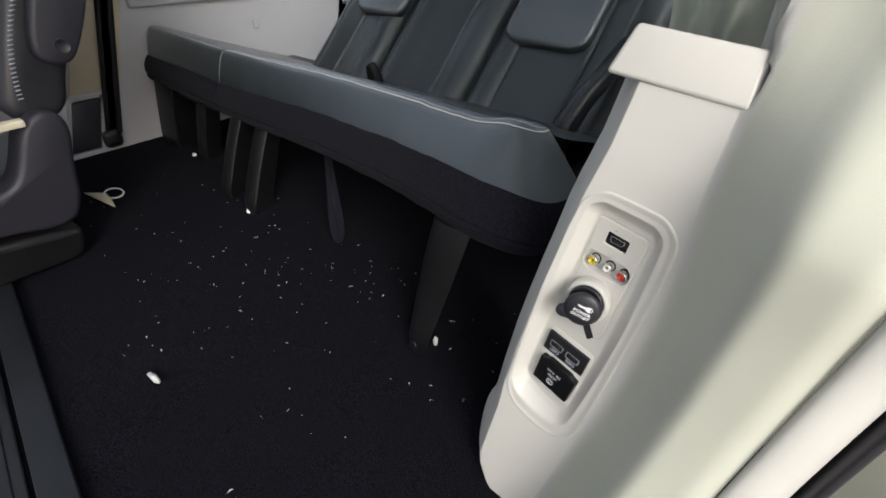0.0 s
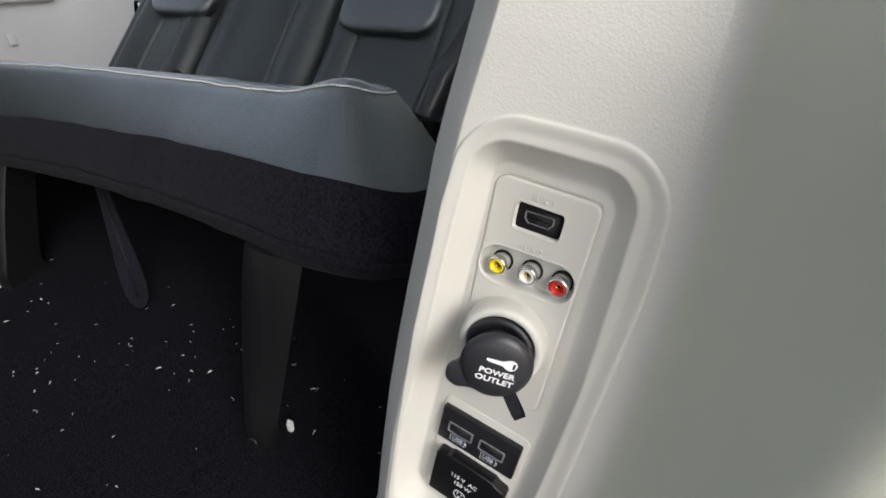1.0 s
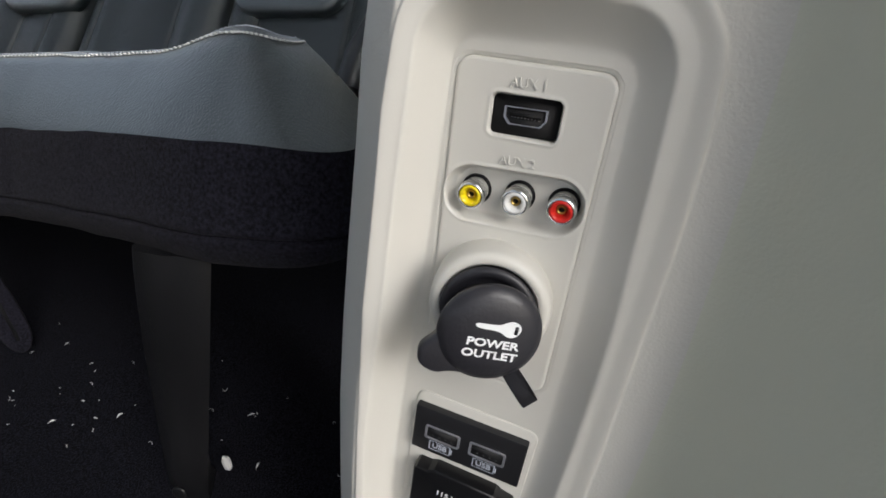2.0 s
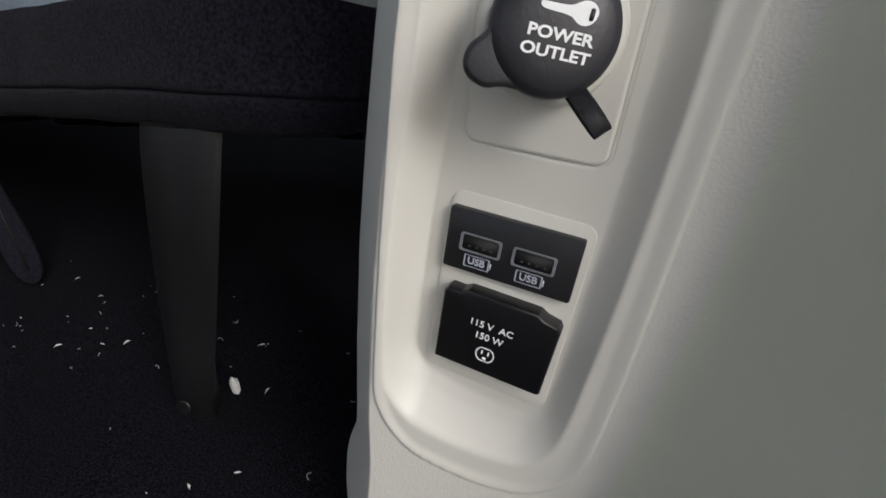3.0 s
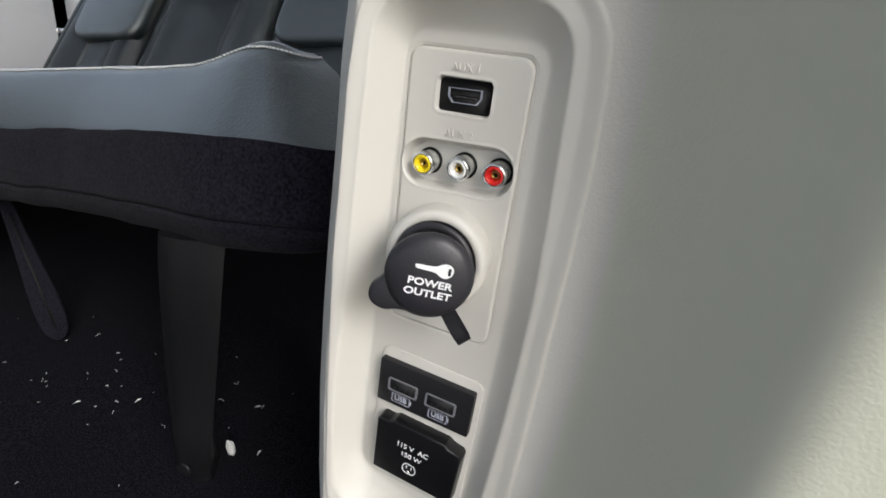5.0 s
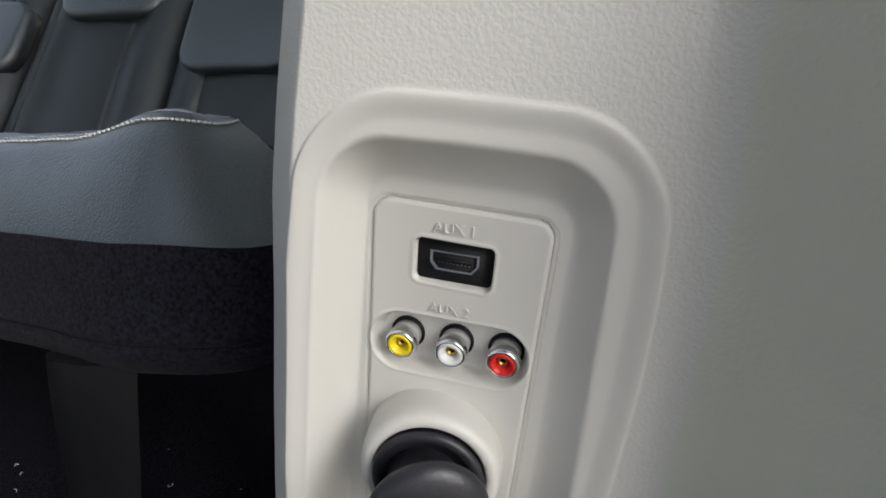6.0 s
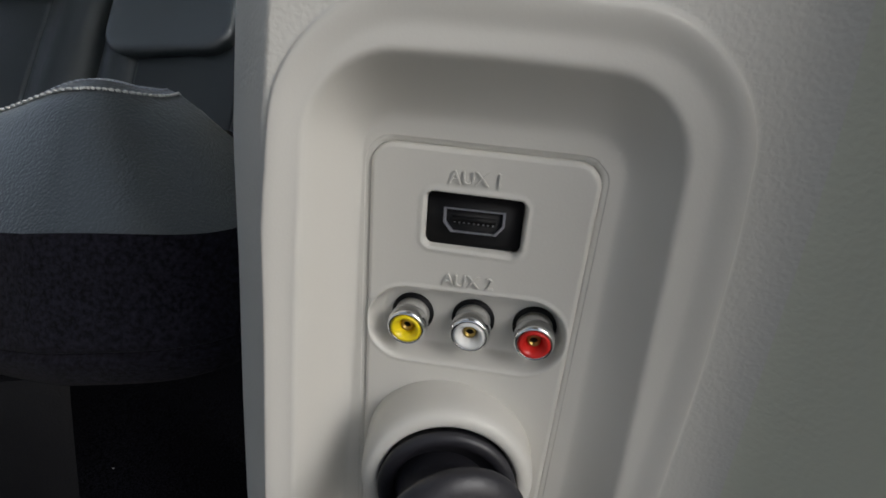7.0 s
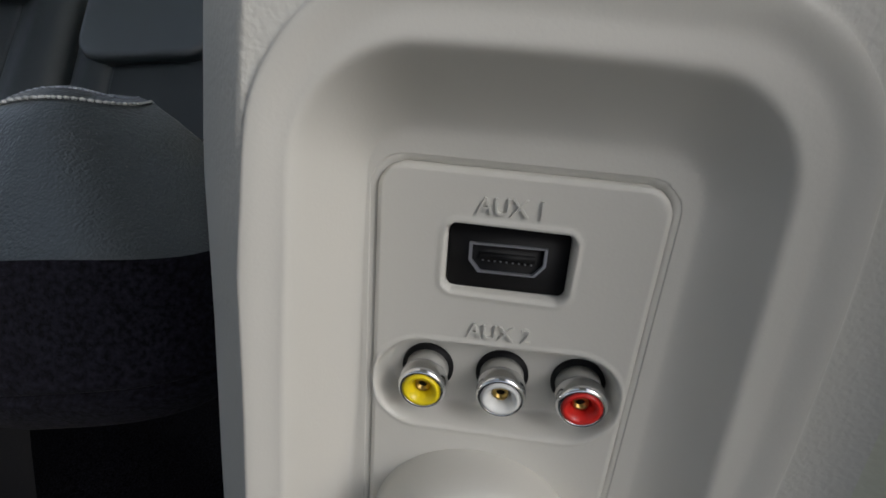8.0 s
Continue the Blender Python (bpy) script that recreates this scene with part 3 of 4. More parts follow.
# armrest block on top of the column
bm = box(0.089, 0.034, 0.05, (-0.0085, 0.1530, -0.0160), 0.0035, 3)
for v in bm.verts:
    f = (v.co.y - 0.138) / 0.032
    v.co.x = -0.0042 + (v.co.x + 0.0085) * (1.03 - 0.08 * f)
    v.co.x += 0.004 * max(0, f) * smooth(0.0, -0.04, v.co.x)
    v.co.y -= 0.45 * (0.0090 - v.co.z) * max(0, f)
    v.co.z -= 0.008 * f
capblock = part("armrest_block", bm, M_smooth, column, "smooth pale block that caps the column")
LEAN = Matrix.Rotation(radians(2.5), 4, "Z") @ Matrix.Rotation(radians(6.3), 4, "Y")
capblock.matrix_basis = LEAN
# a black strip stands in for the shade in the gap below the block
gap = part("shadow_gap", box(0.086, 0.0022, 0.08, (-0.005, 0.1376, -0.0365), 0.0005, 1), M_black, column, "black strip for the shaded gap under the block")
gap.matrix_basis = LEAN


# ---- pillar trim beside the door opening ----
END = sections[0][-2][1] + TILT * 70
PIL2 = [(141.0, END - 6), (141.6, END - 1), (144, END + 1), (150, END), (157, END - 4), (163, END - 10), (168, END - 18), (171, END - 28), (172, END - 44)]
SEAL = [(171, END - 52), (172, END - 32), (174, END - 24), (178, END - 21), (182, END - 24), (184, END - 33), (184, END - 60)]


def sections_end(v):
    """The height at which the cove meets the outer band."""
    return column_section(v, 4)[-2][1]


def pillar_sheet(section, shift=0.0):
    rows = list(np.linspace(-380, 520, 61))
    pts = section
    if len(section) > 3:
        # finer, rounded section
        xs = np.linspace(0, len(section) - 1, 6 * len(section))
        pu = np.interp(xs, range(len(section)), [a for a, _ in section])
        ph = np.interp(xs, range(len(section)), [b for _, b in section])
        ker = np.ones(7) / 7
        pu2, ph2 = np.convolve(np.pad(pu, 3, mode="edge"), ker, "valid"), np.convolve(np.pad(ph, 3, mode="edge"), ker, "valid")
        pts = list(zip(pu2, ph2))

    def place(i, j):
        u, h = pts[i]
        v = rows[j]
        c = curl(u, v) + sections_end(v) - sections_end(-300)
        return Vector((u - 0.35 * max(0, curl(u, v)), v, h + c)) * 0.001
    return sheet(place, range(len(pts)), range(len(rows)))


pillar = thing("door_pillar_trim", "smooth pale outer trim band and seal round the door opening", "trim panel", PANEL)
part("outer_band", pillar_sheet(PIL2), M_smooth, pillar, "smooth pale outer band")
part("door_seal", pillar_sheet(SEAL), M_rubber, pillar, "black rubber door seal")


# ---- rear bench ----
def bench_x(y):
    return lerp([(0.36, 0.54), (0.42, 0.552), (0.5, 0.57), (0.62, 0.594), (0.8, 0.614), (1.26, 0.641), (1.7, 0.68)], y)


def bench_z(y):
    return lerp([(0.36, 0.363), (0.5, 0.360), (0.62, 0.355), (0.8, 0.349), (1.26, 0.327), (1.7, 0.318)], y)


def nose(y):
    """The outer end of the bench juts further forward than its middle."""
    return min(1.0, max(0.0, 1 - (y - 0.45) / 0.80))


TOP = [(-0.034, -0.082), (-0.039, -0.076), (-0.0418, -0.070), (-0.041, -0.065), (-0.038, -0.050), (-0.032, -0.030), (-0.0245, -0.012), (-0.019, -0.003), (-0.012, 0.001), (-0.004, 0.002), (0.006, 0.001), (0.02, -0.003), (0.05, -0.014), (0.1, -0.033), (0.18, -0.063), (0.3, -0.104), (0.45, -0.155), (0.6, -0.215)]
BASE = [(0.25, -0.150), (0.08, -0.150), (0.0, -0.149), (-0.04, -0.146), (-0.054, -0.141), (-0.0610, -0.130), (-0.0627, -0.1202), (-0.0568, -0.1185), (-0.0630, -0.1170), (-0.0635, -0.108), (-0.061, -0.092), (-0.052, -0.078), (-0.044, -0.070)]
# the outer end juts further forward: a shallow sloping front over a flared skirt
TOP_OUTER = [(-0.088, -0.056), (-0.096, -0.051), (-0.0998, -0.0445), (-0.0965, -0.0375), (-0.082, -0.0265), (-0.066, -0.0165), (-0.050, -0.0075), (-0.039, -0.0012), (-0.028, 0.0018), (-0.010, 0.002), (0.006, 0.001), (0.02, -0.003), (0.05, -0.014), (0.1, -0.033), (0.18, -0.063), (0.3, -0.104), (0.45, -0.155), (0.6, -0.215)]
BASE_OUTER = [(0.25, -0.125), (0.08, -0.122), (-0.06, -0.120), (-0.10, -0.117), (-0.111, -0.112), (-0.1158, -0.100), (-0.1165, -0.0917), (-0.1103, -0.0900), (-0.1158, -0.0885), (-0.112, -0.078), (-0.106, -0.062), (-0.101, -0.045), (-0.097, -0.035)]


def fine(section, per=4):
    xs = np.linspace(0, len(section) - 1, per * (len(section) - 1) + 1)
    a = np.interp(xs, range(len(section)), [p[0] for p in section])
    b = np.interp(xs, range(len(section)), [p[1] for p in section])
    pa, pb = a.copy(), b.copy()
    for _ in range(2):
        pa[1:-1] = (pa[:-2] + 2 * pa[1:-1] + pa[2:]) / 4
        pb[1:-1] = (pb[:-2] + 2 * pb[1:-1] + pb[2:]) / 4
    return list(zip(pa, pb))


def cushion(name, section, y0, y1, r, mat, parent, label="", lump=0.5):
    """A straight length of cushion, its ends rounded off."""
    sec, outer = fine(section), fine(TOP_OUTER if section is TOP else BASE_OUTER)
    edge = [1 - math.cos(a) for a in np.linspace(0, math.pi / 2, 12)]
    ys = [y0 + r * e for e in edge] + list(np.linspace(y0 + r, y1 - r, 40))[1:-1] + [y1 - r * e for e in edge[::-1]]

    def place(i, j, y=None):
        y = ys[j] if y is None else y
        k = nose(y)
        x, z = (a + (b - a) * k for a, b in zip(sec[i], outer[i]))
        fall = sum(1 - math.sqrt(max(0, 1 - (1 - d / r) ** 2)) for d in (y - y0, y1 - y) if d < r)
        wav = 0.0016 * noise.noise(Vector((x * 8, y * 7, z * 8))) * lump
        return (bench_x(y) + x + wav + 0.002 * fall * (x < 0.1), y, bench_z(y) + z - 0.002 * fall + wav)
    part(name, sheet(place, range(len(sec)), range(len(ys))), mat, parent, label)
    return place


Y_TURN, X_BACK, LIP = 0.415, 1.14, 0.02  # the bench's front turns its corner here, towards the backrest
X_TURN = bench_x(Y_TURN) + LIP
TAIL = [q for q in TOP if q[0] >= LIP]


def hump(y):
    return 0.019 * math.exp(-((y - 0.418) / 0.050) ** 2)


def rest(x, y):
    """The seat's top surface: it falls to the rear and swells at the outer end."""
    d = x - bench_x(y)
    return bench_z(y) + lerp(TAIL, max(LIP, d)) + 0.6 * hump(y) * math.exp(-(max(0, d - LIP) / 0.06) ** 2)


def bench_place(sec, outer, i, kind, a, leather=True):
    """A point of the bench's rim: along the front by y, round the corner by angle, back along the end by x."""
    if kind == "front":
        px, py, turn, k = bench_x(a) + LIP, a, 0.0, nose(a)
    elif kind == "corner":
        px, py, turn, k = X_TURN, Y_TURN, a, 1.0
    else:
        px, py, turn, k = a, Y_TURN, math.pi / 2, 1.0
    x, z = (p + (q - p) * k for p, q in zip(sec[i], outer[i]))
    out = max(0.0, LIP - x)
    side = math.sin(turn)
    # round the end the padding falls off convexly and the leather reaches further down
    w = side ** 1.5
    if leather:
        z += w * (-0.063 * (out / 0.114) ** 1.25 - z)
    else:
        z -= w * 0.018 * smooth(-0.117, -0.06, z)
    edge = 0.52 + 0.38 * smooth(0.115, 0.05, out)  # the fabric's corner is squarer than the padded crest's
    # creases of the stretched hide across the front
    wav = 0.0012 * noise.noise(Vector((px * 8, py * 7, z * 8))) + 0.0010 * noise.noise(Vector((px * 20 + py * 16, py * 22, z * 9)))
    fall = 0.0
    if kind == "front" and a > 1.25:
        fall = 1 - math.sqrt(max(0.0, 1 - ((a - 1.25) / 0.012) ** 2))
    taper = 0.3 * max(0.0, px - X_TURN) * side  # the end draws in towards the backrest
    low = rest(px, py) - rest(X_TURN, Y_TURN) if kind == "end" else 0.0
    low -= min(0.07, 0.45 * max(0.0, px - X_TURN) * side) * smooth(0.0, 0.045, out)  # the crest sinks along the end
    swell = (0.6 + 0.4 * smooth(0.0, 0.035, out)) * hump(py) + lerp(TAIL, LIP) + 0.003
    return Vector((px - max(0, math.cos(turn)) ** edge * out + wav + 0.002 * fall, py + taper - 0.78 * side ** edge * out, bench_z(py) + z + low + swell * smooth(0.11, 0.02, out) - 0.002 * fall + wav))


ROUND = [("front", y) for y in (1.262, 1.2605, 1.258, 1.254)] + [("front", y) for y in np.linspace(1.25, Y_TURN, 90)] + \
        [("corner", a) for a in np.linspace(0, 1, 26)[1:] for a in [math.pi / 2 * (0.5 - 0.5 * math.cos(math.pi * a))]] + [("end", x) for x in np.linspace(X_TURN, X_BACK, 30)[1:]]


def bench_rim(name, section, mat, label):
    sec, outer = fine(section), fine(TOP_OUTER if section is TOP else BASE_OUTER)
    rows = [i for i in range(len(sec)) if sec[i][0] <= LIP + 1e-6] if section is TOP else list(range(len(sec)))
    bm = sheet(lambda i, j: bench_place(sec, outer, i, *ROUND[j], section is TOP), rows, range(len(ROUND)))
    if section is TOP:
        ys = [a for kind, a in ROUND if kind == "front"]
        sheet(lambda f, y: (bench_x(y) + LIP + (X_BACK - bench_x(y) - LIP) * f, y, rest(bench_x(y) + LIP + (X_BACK - bench_x(y) - LIP) * f, y)), np.linspace(0, 1, 30), ys, bm=bm)
    bmesh.ops.remove_doubles(bm, verts=bm.verts[:], dist=0.0008)
    part(name, bm, mat, bench, label)
    return sec, outer


def stitches(sec, outer, i, back, lift, thick, mat, label):
    """Short thread loops along the crest, round the corner and down the end."""
    line = []
    for kind, a in ROUND[4:-10]:
        row = i + back * (math.sin(a) if kind == "corner" else kind == "end")  # the seam turns back along the end
        k = int(row)
        line.append(bench_place(sec, outer, k, kind, a).lerp(bench_place(sec, outer, k + 1, kind, a), row - k))
    bm = bmesh.new()
    for p, q in zip(line, line[1:]):
        n = max(1, round((q - p).length / 0.0058))
        for m in range(n):
            a, b = p.lerp(q, m / n), p.lerp(q, (m + 0.70) / n)
            c = (a + b) / 2
            tube([a + Vector((-lift, 0, lift)), c + Vector((-lift, 0, lift * 2.2)), b + Vector((-lift, 0, lift))], thick, 5, bm=bm)
    return part("stitching", bm, mat, bench, label)


bench = thing("rear_bench_seat", "wide black leather rear bench with fabric front border", "bench seat")
crest = bench_rim("cushion", TOP, M_leather, "black grained leather cushion")
bench_rim("cushion_border", BASE, M_fabric, "black fabric lower border")
stitches(*crest, 32, 3.5, 0.0005, 0.0009, M_thread, "white thread stitching")
stitches(*crest, 35, 2.5, 0.0002, 0.0005, M_inkgrey, "fine grey thread of the second seam")


def stitch_line(place, y0, y1, parent, n, thick=0.0007):
    """Short thread loops along the crest of the cushion, lying on its leather."""
    bm = bmesh.new()
    step = (y1 - y0) / n
    for k in range(n):
        q = []
        for f in (0.0, 0.36, 0.72):
            x, y, z = place(32, 1, y0 + step * (k + f))
            q.append((x - 0.0004, y, z + (0.0009 if f == 0.36 else 0.0003)))
        tube(q, thick, 5, bm=bm)
    return part("stitching", bm, M_thread, parent, "white thread stitching")


single = thing("rear_single_seat", "narrow black leather rear seat beside the wide bench", "seat")
crest = cushion("cushion", TOP, 1.2621, 1.70, 0.003, M_leather, single, "black grained leather cushion", 0.5)
cushion("cushion_border", BASE, 1.2621, 1.70, 0.003, M_fabric, single, "black fabric lower border", 0.3)
stitch_line(crest, 1.275, 1.66, single, 64)


def leg(y_top, y_bot, w_top, w_bot, x_top, x_bot, d_top, d_bot, z_top, parent, label=""):
    """A tapered plastic leg cover that leans forward to its foot."""
    bm = bmesh.new()
    rows = []
    for k in range(15):
        f = k / 14
        z = z_top * (1 - f)
        y, w = y_top + (y_bot - y_top) * f, w_top + (w_bot - w_top) * f ** 1.4
        x, d = x_top + (x_bot - x_top) * f ** 0.85, d_top + (d_bot - d_top) * f
        if f > 0.9:
            w *= 1 - (f - 0.9) * 2.2
            x += (f - 0.9) * 0.12
        c = 0.007
        e = min(d, 0.42 * w)  # the shell narrows towards its back
        ring = [(x, y - w / 2 + c * 0.5), (x + c * 0.5, y - w / 2), (x + d, y - w / 2 + e), (x + d, y + w / 2 - e * 0.2), (x + c, y + w / 2), (x, y + w / 2 - c), (x - 0.003, y)]
        rows.append([bm.verts.new((a, b, z + 0.001)) for a, b in ring])
    for a, b in zip(rows, rows[1:]):
        for i in range(7):
            bm.faces.new((a[i], a[(i + 1) % 7], b[(i + 1) % 7], b[i]))
    bm.faces.new(rows[0])
    bm.faces.new(rows[-1])
    return sharp(part("leg", bm, M_legs, parent, label), 40)


leg(0.457, 0.493, 0.066, 0.036, 0.449, 0.407, 0.03, 0.03, 0.247, bench, "matt black tapered leg cover")
screw = lathe([(0.007, 0.0), (0.007, 0.0012), (0.0055, 0.002), (0.003, 0.0016)], 20, Matrix.Translation((0.4075, 0.490, 0.030)) @ Matrix.Rotation(radians(-80), 4, "Y"))
part("screw_cover", screw, M_legs, bench, "small round black screw cover")
leg(1.09, 1.09, 0.05, 0.05, 0.585, 0.50, 0.06, 0.07, 0.205, bench)
leg(1.20, 1.205, 0.045, 0.045, 0.59, 0.51, 0.06, 0.07, 0.20, bench)
leg(1.60, 1.62, 0.10, 0.10, 0.61, 0.59, 0.10, 0.10, 0.19, single)
leg(1.44, 1.46, 0.05, 0.05, 0.63, 0.60, 0.06, 0.06, 0.19, single)
# a flat folding blade: slim neck, broad foot, with a groove down its middle
blade = [(-0.006, 0.235), (-0.008, 0.17), (-0.012, 0.11), (-0.016, 0.06), (-0.015, 0.022), (-0.006, 0.004), (0.006, 0.004), (0.015, 0.022), (0.016, 0.06), (0.012, 0.11), (0.008, 0.17), (0.006, 0.235)]
down, across = Vector((-0.20, -0.27, -0.93)).normalized(), Vector((0.80, -0.60, 0.0))
across = (across - down * across.dot(down)).normalized()
face = across.cross(-down)
BLADE = Matrix(((across.x, -down.x, face.x, 0.552), (across.y, -down.y, face.y, 0.826), (across.z, -down.z, face.z, 0.004), (0, 0, 0, 1)))
# the arm wears the dark fabric material in place of the bench's shade
arm_part = part("support_arm", outline(blob(blade, 2), 0.008, 0.002, BLADE, 2), M_fabric, bench, "flat black folding support arm")
part("groove", outline(rounded(0.004, 0.16, 0.0019, 4, 0, 0.10), 0.0006, m=BLADE @ Matrix.Translation((0, 0, 0.0078))), M_port, arm_part)
slab_bm = box(0.42, 0.80, 0.02, (0.98, 0.86, 0.175), 0.006)
part("underframe", slab_bm, M_port, bench, "dark seat underframe")
part("underframe", box(0.5, 0.40, 0.02, (0.88, 1.48, 0.165), 0.006), M_black, single, "dark seat underframe")


# ---- backrests and headrests ----
def back_x(z, y=0.9):
    return 1.10 + 1.05 * (z - 0.29)


def backrest(y0, y1, z0, z1, seams, parent, bolster=0.018):
    ys, zs = np.linspace(0, 1, 121), np.linspace(0, 1, 31)

    def place(a, b):
        y, z = y0 + (y1 - y0) * a, z0 + (z1 - z0) * b
        edge = min(a, 1 - a) * (y1 - y0)
        x = back_x(z, y)
        r = 0.03
        if edge < r:
            x += 0.05 * (1 - math.sqrt(max(0, 1 - (1 - edge / r) ** 2)))
        x -= bolster * math.exp(-((edge - 0.055) / 0.03) ** 2)
        # padded panels between the seams
        lines = [y0, *seams, y1]
        for p, q in zip(lines, lines[1:]):
            if p <= y <= q:
                x -= 0.011 * math.sin(math.pi * (y - p) / (q - p)) ** 0.6 * min(1.0, (q - p) / 0.09)
        for s in seams:
            x += 0.005 * math.exp(-((y - s) / 0.0035) ** 2)
        top = (1 - b) * (z1 - z0)
        if top < 0.05:
            x += 0.05 * (1 - math.sqrt(max(0, 1 - (1 - top / 0.05) ** 2)))
        return (x + 0.002 * noise.noise(Vector((y * 9, z * 9, 3.3))), y, z)
    bm = sheet(place, ys, zs)
    bmesh.ops.solidify(bm, geom=bm.faces[:], thickness=-0.09)
    return part("backrest", bm, M_leather, parent, "black leather backrest with seams")


def seam_thread(y, z0, z1, parent):
    """A line of short stitches down a backrest seam."""
    bm = bmesh.new()
    n = int((z1 - z0) / 0.006)
    for k in range(n):
        za = z0 + (z1 - z0) * k / n
        zb = za + 0.0042
        tube([(back_x(za) - 0.0012, y, za), (back_x(zb) - 0.0012, y, zb)], 0.0005, 4, bm=bm)
    return part("seam_stitching", bm, M_belt, parent, "dark stitched seam")


def headrest(y0, y1, z0, length, thick, parent):
    """A pad that lies on the backrest's slope; z0 is the height of its lower front edge."""
    w = y1 - y0
    bm = outline(rounded(w, length, 0.05, 7), thick, 0.013, seg=4)
    tilt = math.atan(1.05)
    along, out = Vector((math.sin(tilt), 0, math.cos(tilt))), Vector((-math.cos(tilt), 0, math.sin(tilt)))
    low = z0 - out.z * thick
    q = Vector((back_x(low), (y0 + y1) / 2, low)) + along * length / 2 - out * 0.004
    bm.transform(Matrix(((0, along.x, out.x, q.x), (-1, 0, 0, q.y), (0, along.z, out.z, q.z), (0, 0, 0, 1))))
    return part("headrest", bm, M_leather, parent, "black leather headrest pad")


backrest(0.435, 0.84, 0.10, 0.62, (0.515, 0.575, 0.76), bench, 0.012)
backrest(0.845, 1.165, 0.10, 0.62, (0.945, 1.125), bench, 0.012)
backrest(1.175, 1.44, 0.10, 0.535, (1.24, 1.32, 1.40), single, 0.012)
for y in (0.567, 0.752, 0.937, 1.117):
    seam_thread(y, 0.20, 0.60, bench)
for y in (1.232, 1.392):
    seam_thread(y, 0.20, 0.52, single)
headrest(0.585, 0.815, 0.356, 0.25, 0.030, bench)
headrest(0.880, 1.110, 0.456, 0.20, 0.030, bench)
headrest(1.170, 1.365, 0.366, 0.18, 0.030, single)
part("recliner_cover", tube([(0.93, 0.53, 0.18), (0.96, 0.525, 0.235), (1.0, 0.51, 0.29), (1.05, 0.49, 0.335), (1.12, 0.48, 0.38)], 0.024, 10), M_black, bench, "black curved recliner cover")

buckle_stalk = thing("belt_buckle", "black plastic belt buckle standing between the backrests", "buckle")
bm = outline(blob([(-0.026, 0.0), (0.026, 0.0), (0.022, 0.075), (0.012, 0.115), (-0.012, 0.115), (-0.02, 0.075)], 2), 0.022, 0.005)
bm.transform(Matrix.Translation((1.005, 1.128, 0.150)) @ Matrix.Rotation(radians(-20), 4, "Y") @ Matrix.Rotation(radians(90), 4, "Z") @ Matrix.Rotation(radians(90), 4, "X"))
part("housing", bm, M_port, buckle_stalk)

# ---- second-row seat ----
seat2 = thing("second_row_seat", "dark leather second-row seat with plastic side shields", "car seat", Matrix.Translation((-0.027, 0, 0.006)))
Y2 = 1.2


def side_plate(name, pts, y, depth, bev, mat, parent, label=""):
    """A shield: outline in x, z, standing at y and reaching away from the door."""
    bm = outline(pts, depth, bev, seg=3)
    bm.transform(Matrix(((1, 0, 0, 0), (0, 0, -1, y + depth), (0, 1, 0, 0), (0, 0, 0, 1))))
    return part(name, bm, mat, parent, label)


side_plate("backrest", blob([(0.200, 0.27), (0.300, 0.255), (0.330, 0.36), (0.400, 0.45), (0.530, 0.80), (0.470, 0.84), (0.390, 0.82), (0.280, 0.48), (0.230, 0.36)], 3), Y2 + 0.02, 0.40, 0.02, M_rubber, seat2, "dark leather seat back")
side_plate("backrest_shell", blob([(0.285, 0.38), (0.390, 0.45), (0.530, 0.82), (0.500, 0.83), (0.380, 0.50)], 3), Y2 + 0.005, 0.42, 0.012, M_seatback, seat2, "dark plastic back shell")
hinge = side_plate("hinge_cover", blob([(0.275, 0.385), (0.292, 0.360), (0.322, 0.357), (0.345, 0.375), (0.395, 0.47), (0.390, 0.52), (0.340, 0.53), (0.305, 0.47)], 3), Y2 - 0.012, 0.03, 0.008, M_seatback, seat2, "smooth dark hinge cover")
btn = lathe([(0.0125, 0), (0.0125, 0.0035), (0.0115, 0.0042), (0.011, 0.0032)], 32, Matrix.Translation((0.321, Y2 - 0.012, 0.389)) @ Matrix.Rotation(radians(90), 4, "X"))
part("button", btn, M_seatback, hinge, "round plastic button")
side_plate("side_shield", blob([(0.10, 0.095), (0.225, 0.065), (0.258, 0.11), (0.27, 0.19), (0.288, 0.25), (0.275, 0.285), (0.245, 0.292), (0.215, 0.27), (0.185, 0.20), (0.165, 0.172), (0.10, 0.16), (-0.10, 0.16), (-0.10, 0.10)], 3), Y2 - 0.01, 0.06, 0.012, M_seatback, seat2, "dark plastic side shield")
side_plate("base_shield", blob([(-0.10, 0.01), (0.20, 0.002), (0.222, 0.012), (0.235, 0.055), (0.225, 0.066), (0.10, 0.085), (-0.10, 0.095)], 2), Y2 - 0.02, 0.08, 0.010, M_legs, seat2, "black plastic base shield")
part("seat_cushion", box(0.5, 0.38, 0.12, (-0.10, 1.42, 0.25), 0.04, 3), M_leather, seat2, "dark leather cushion")
part("pedestal", box(0.30, 0.30, 0.16, (0.02, 1.42, 0.08), 0.02, 2), M_black, seat2, "black seat pedestal")
bm = bmesh.new()
for k in range(46):
    f = k / 45
    q = Vector((0.238 + 0.03 * f + 0.16 * f * f, Y2 + 0.014, 0.31 + 0.32 * f))
    tube([q + Vector((-0.004, 0, 0)), q + Vector((0.004, -0.001, 0.001))], 0.0009, 5, bm=bm)
part("zip_seam", bm, M_inkgrey, seat2, "pale toothed seam")

# ---- sliding door on the far side, belts, wall details ----
door = thing("far_door_panel", "beige and grey inner panel of the far sliding door", "door panel", kind="structure")
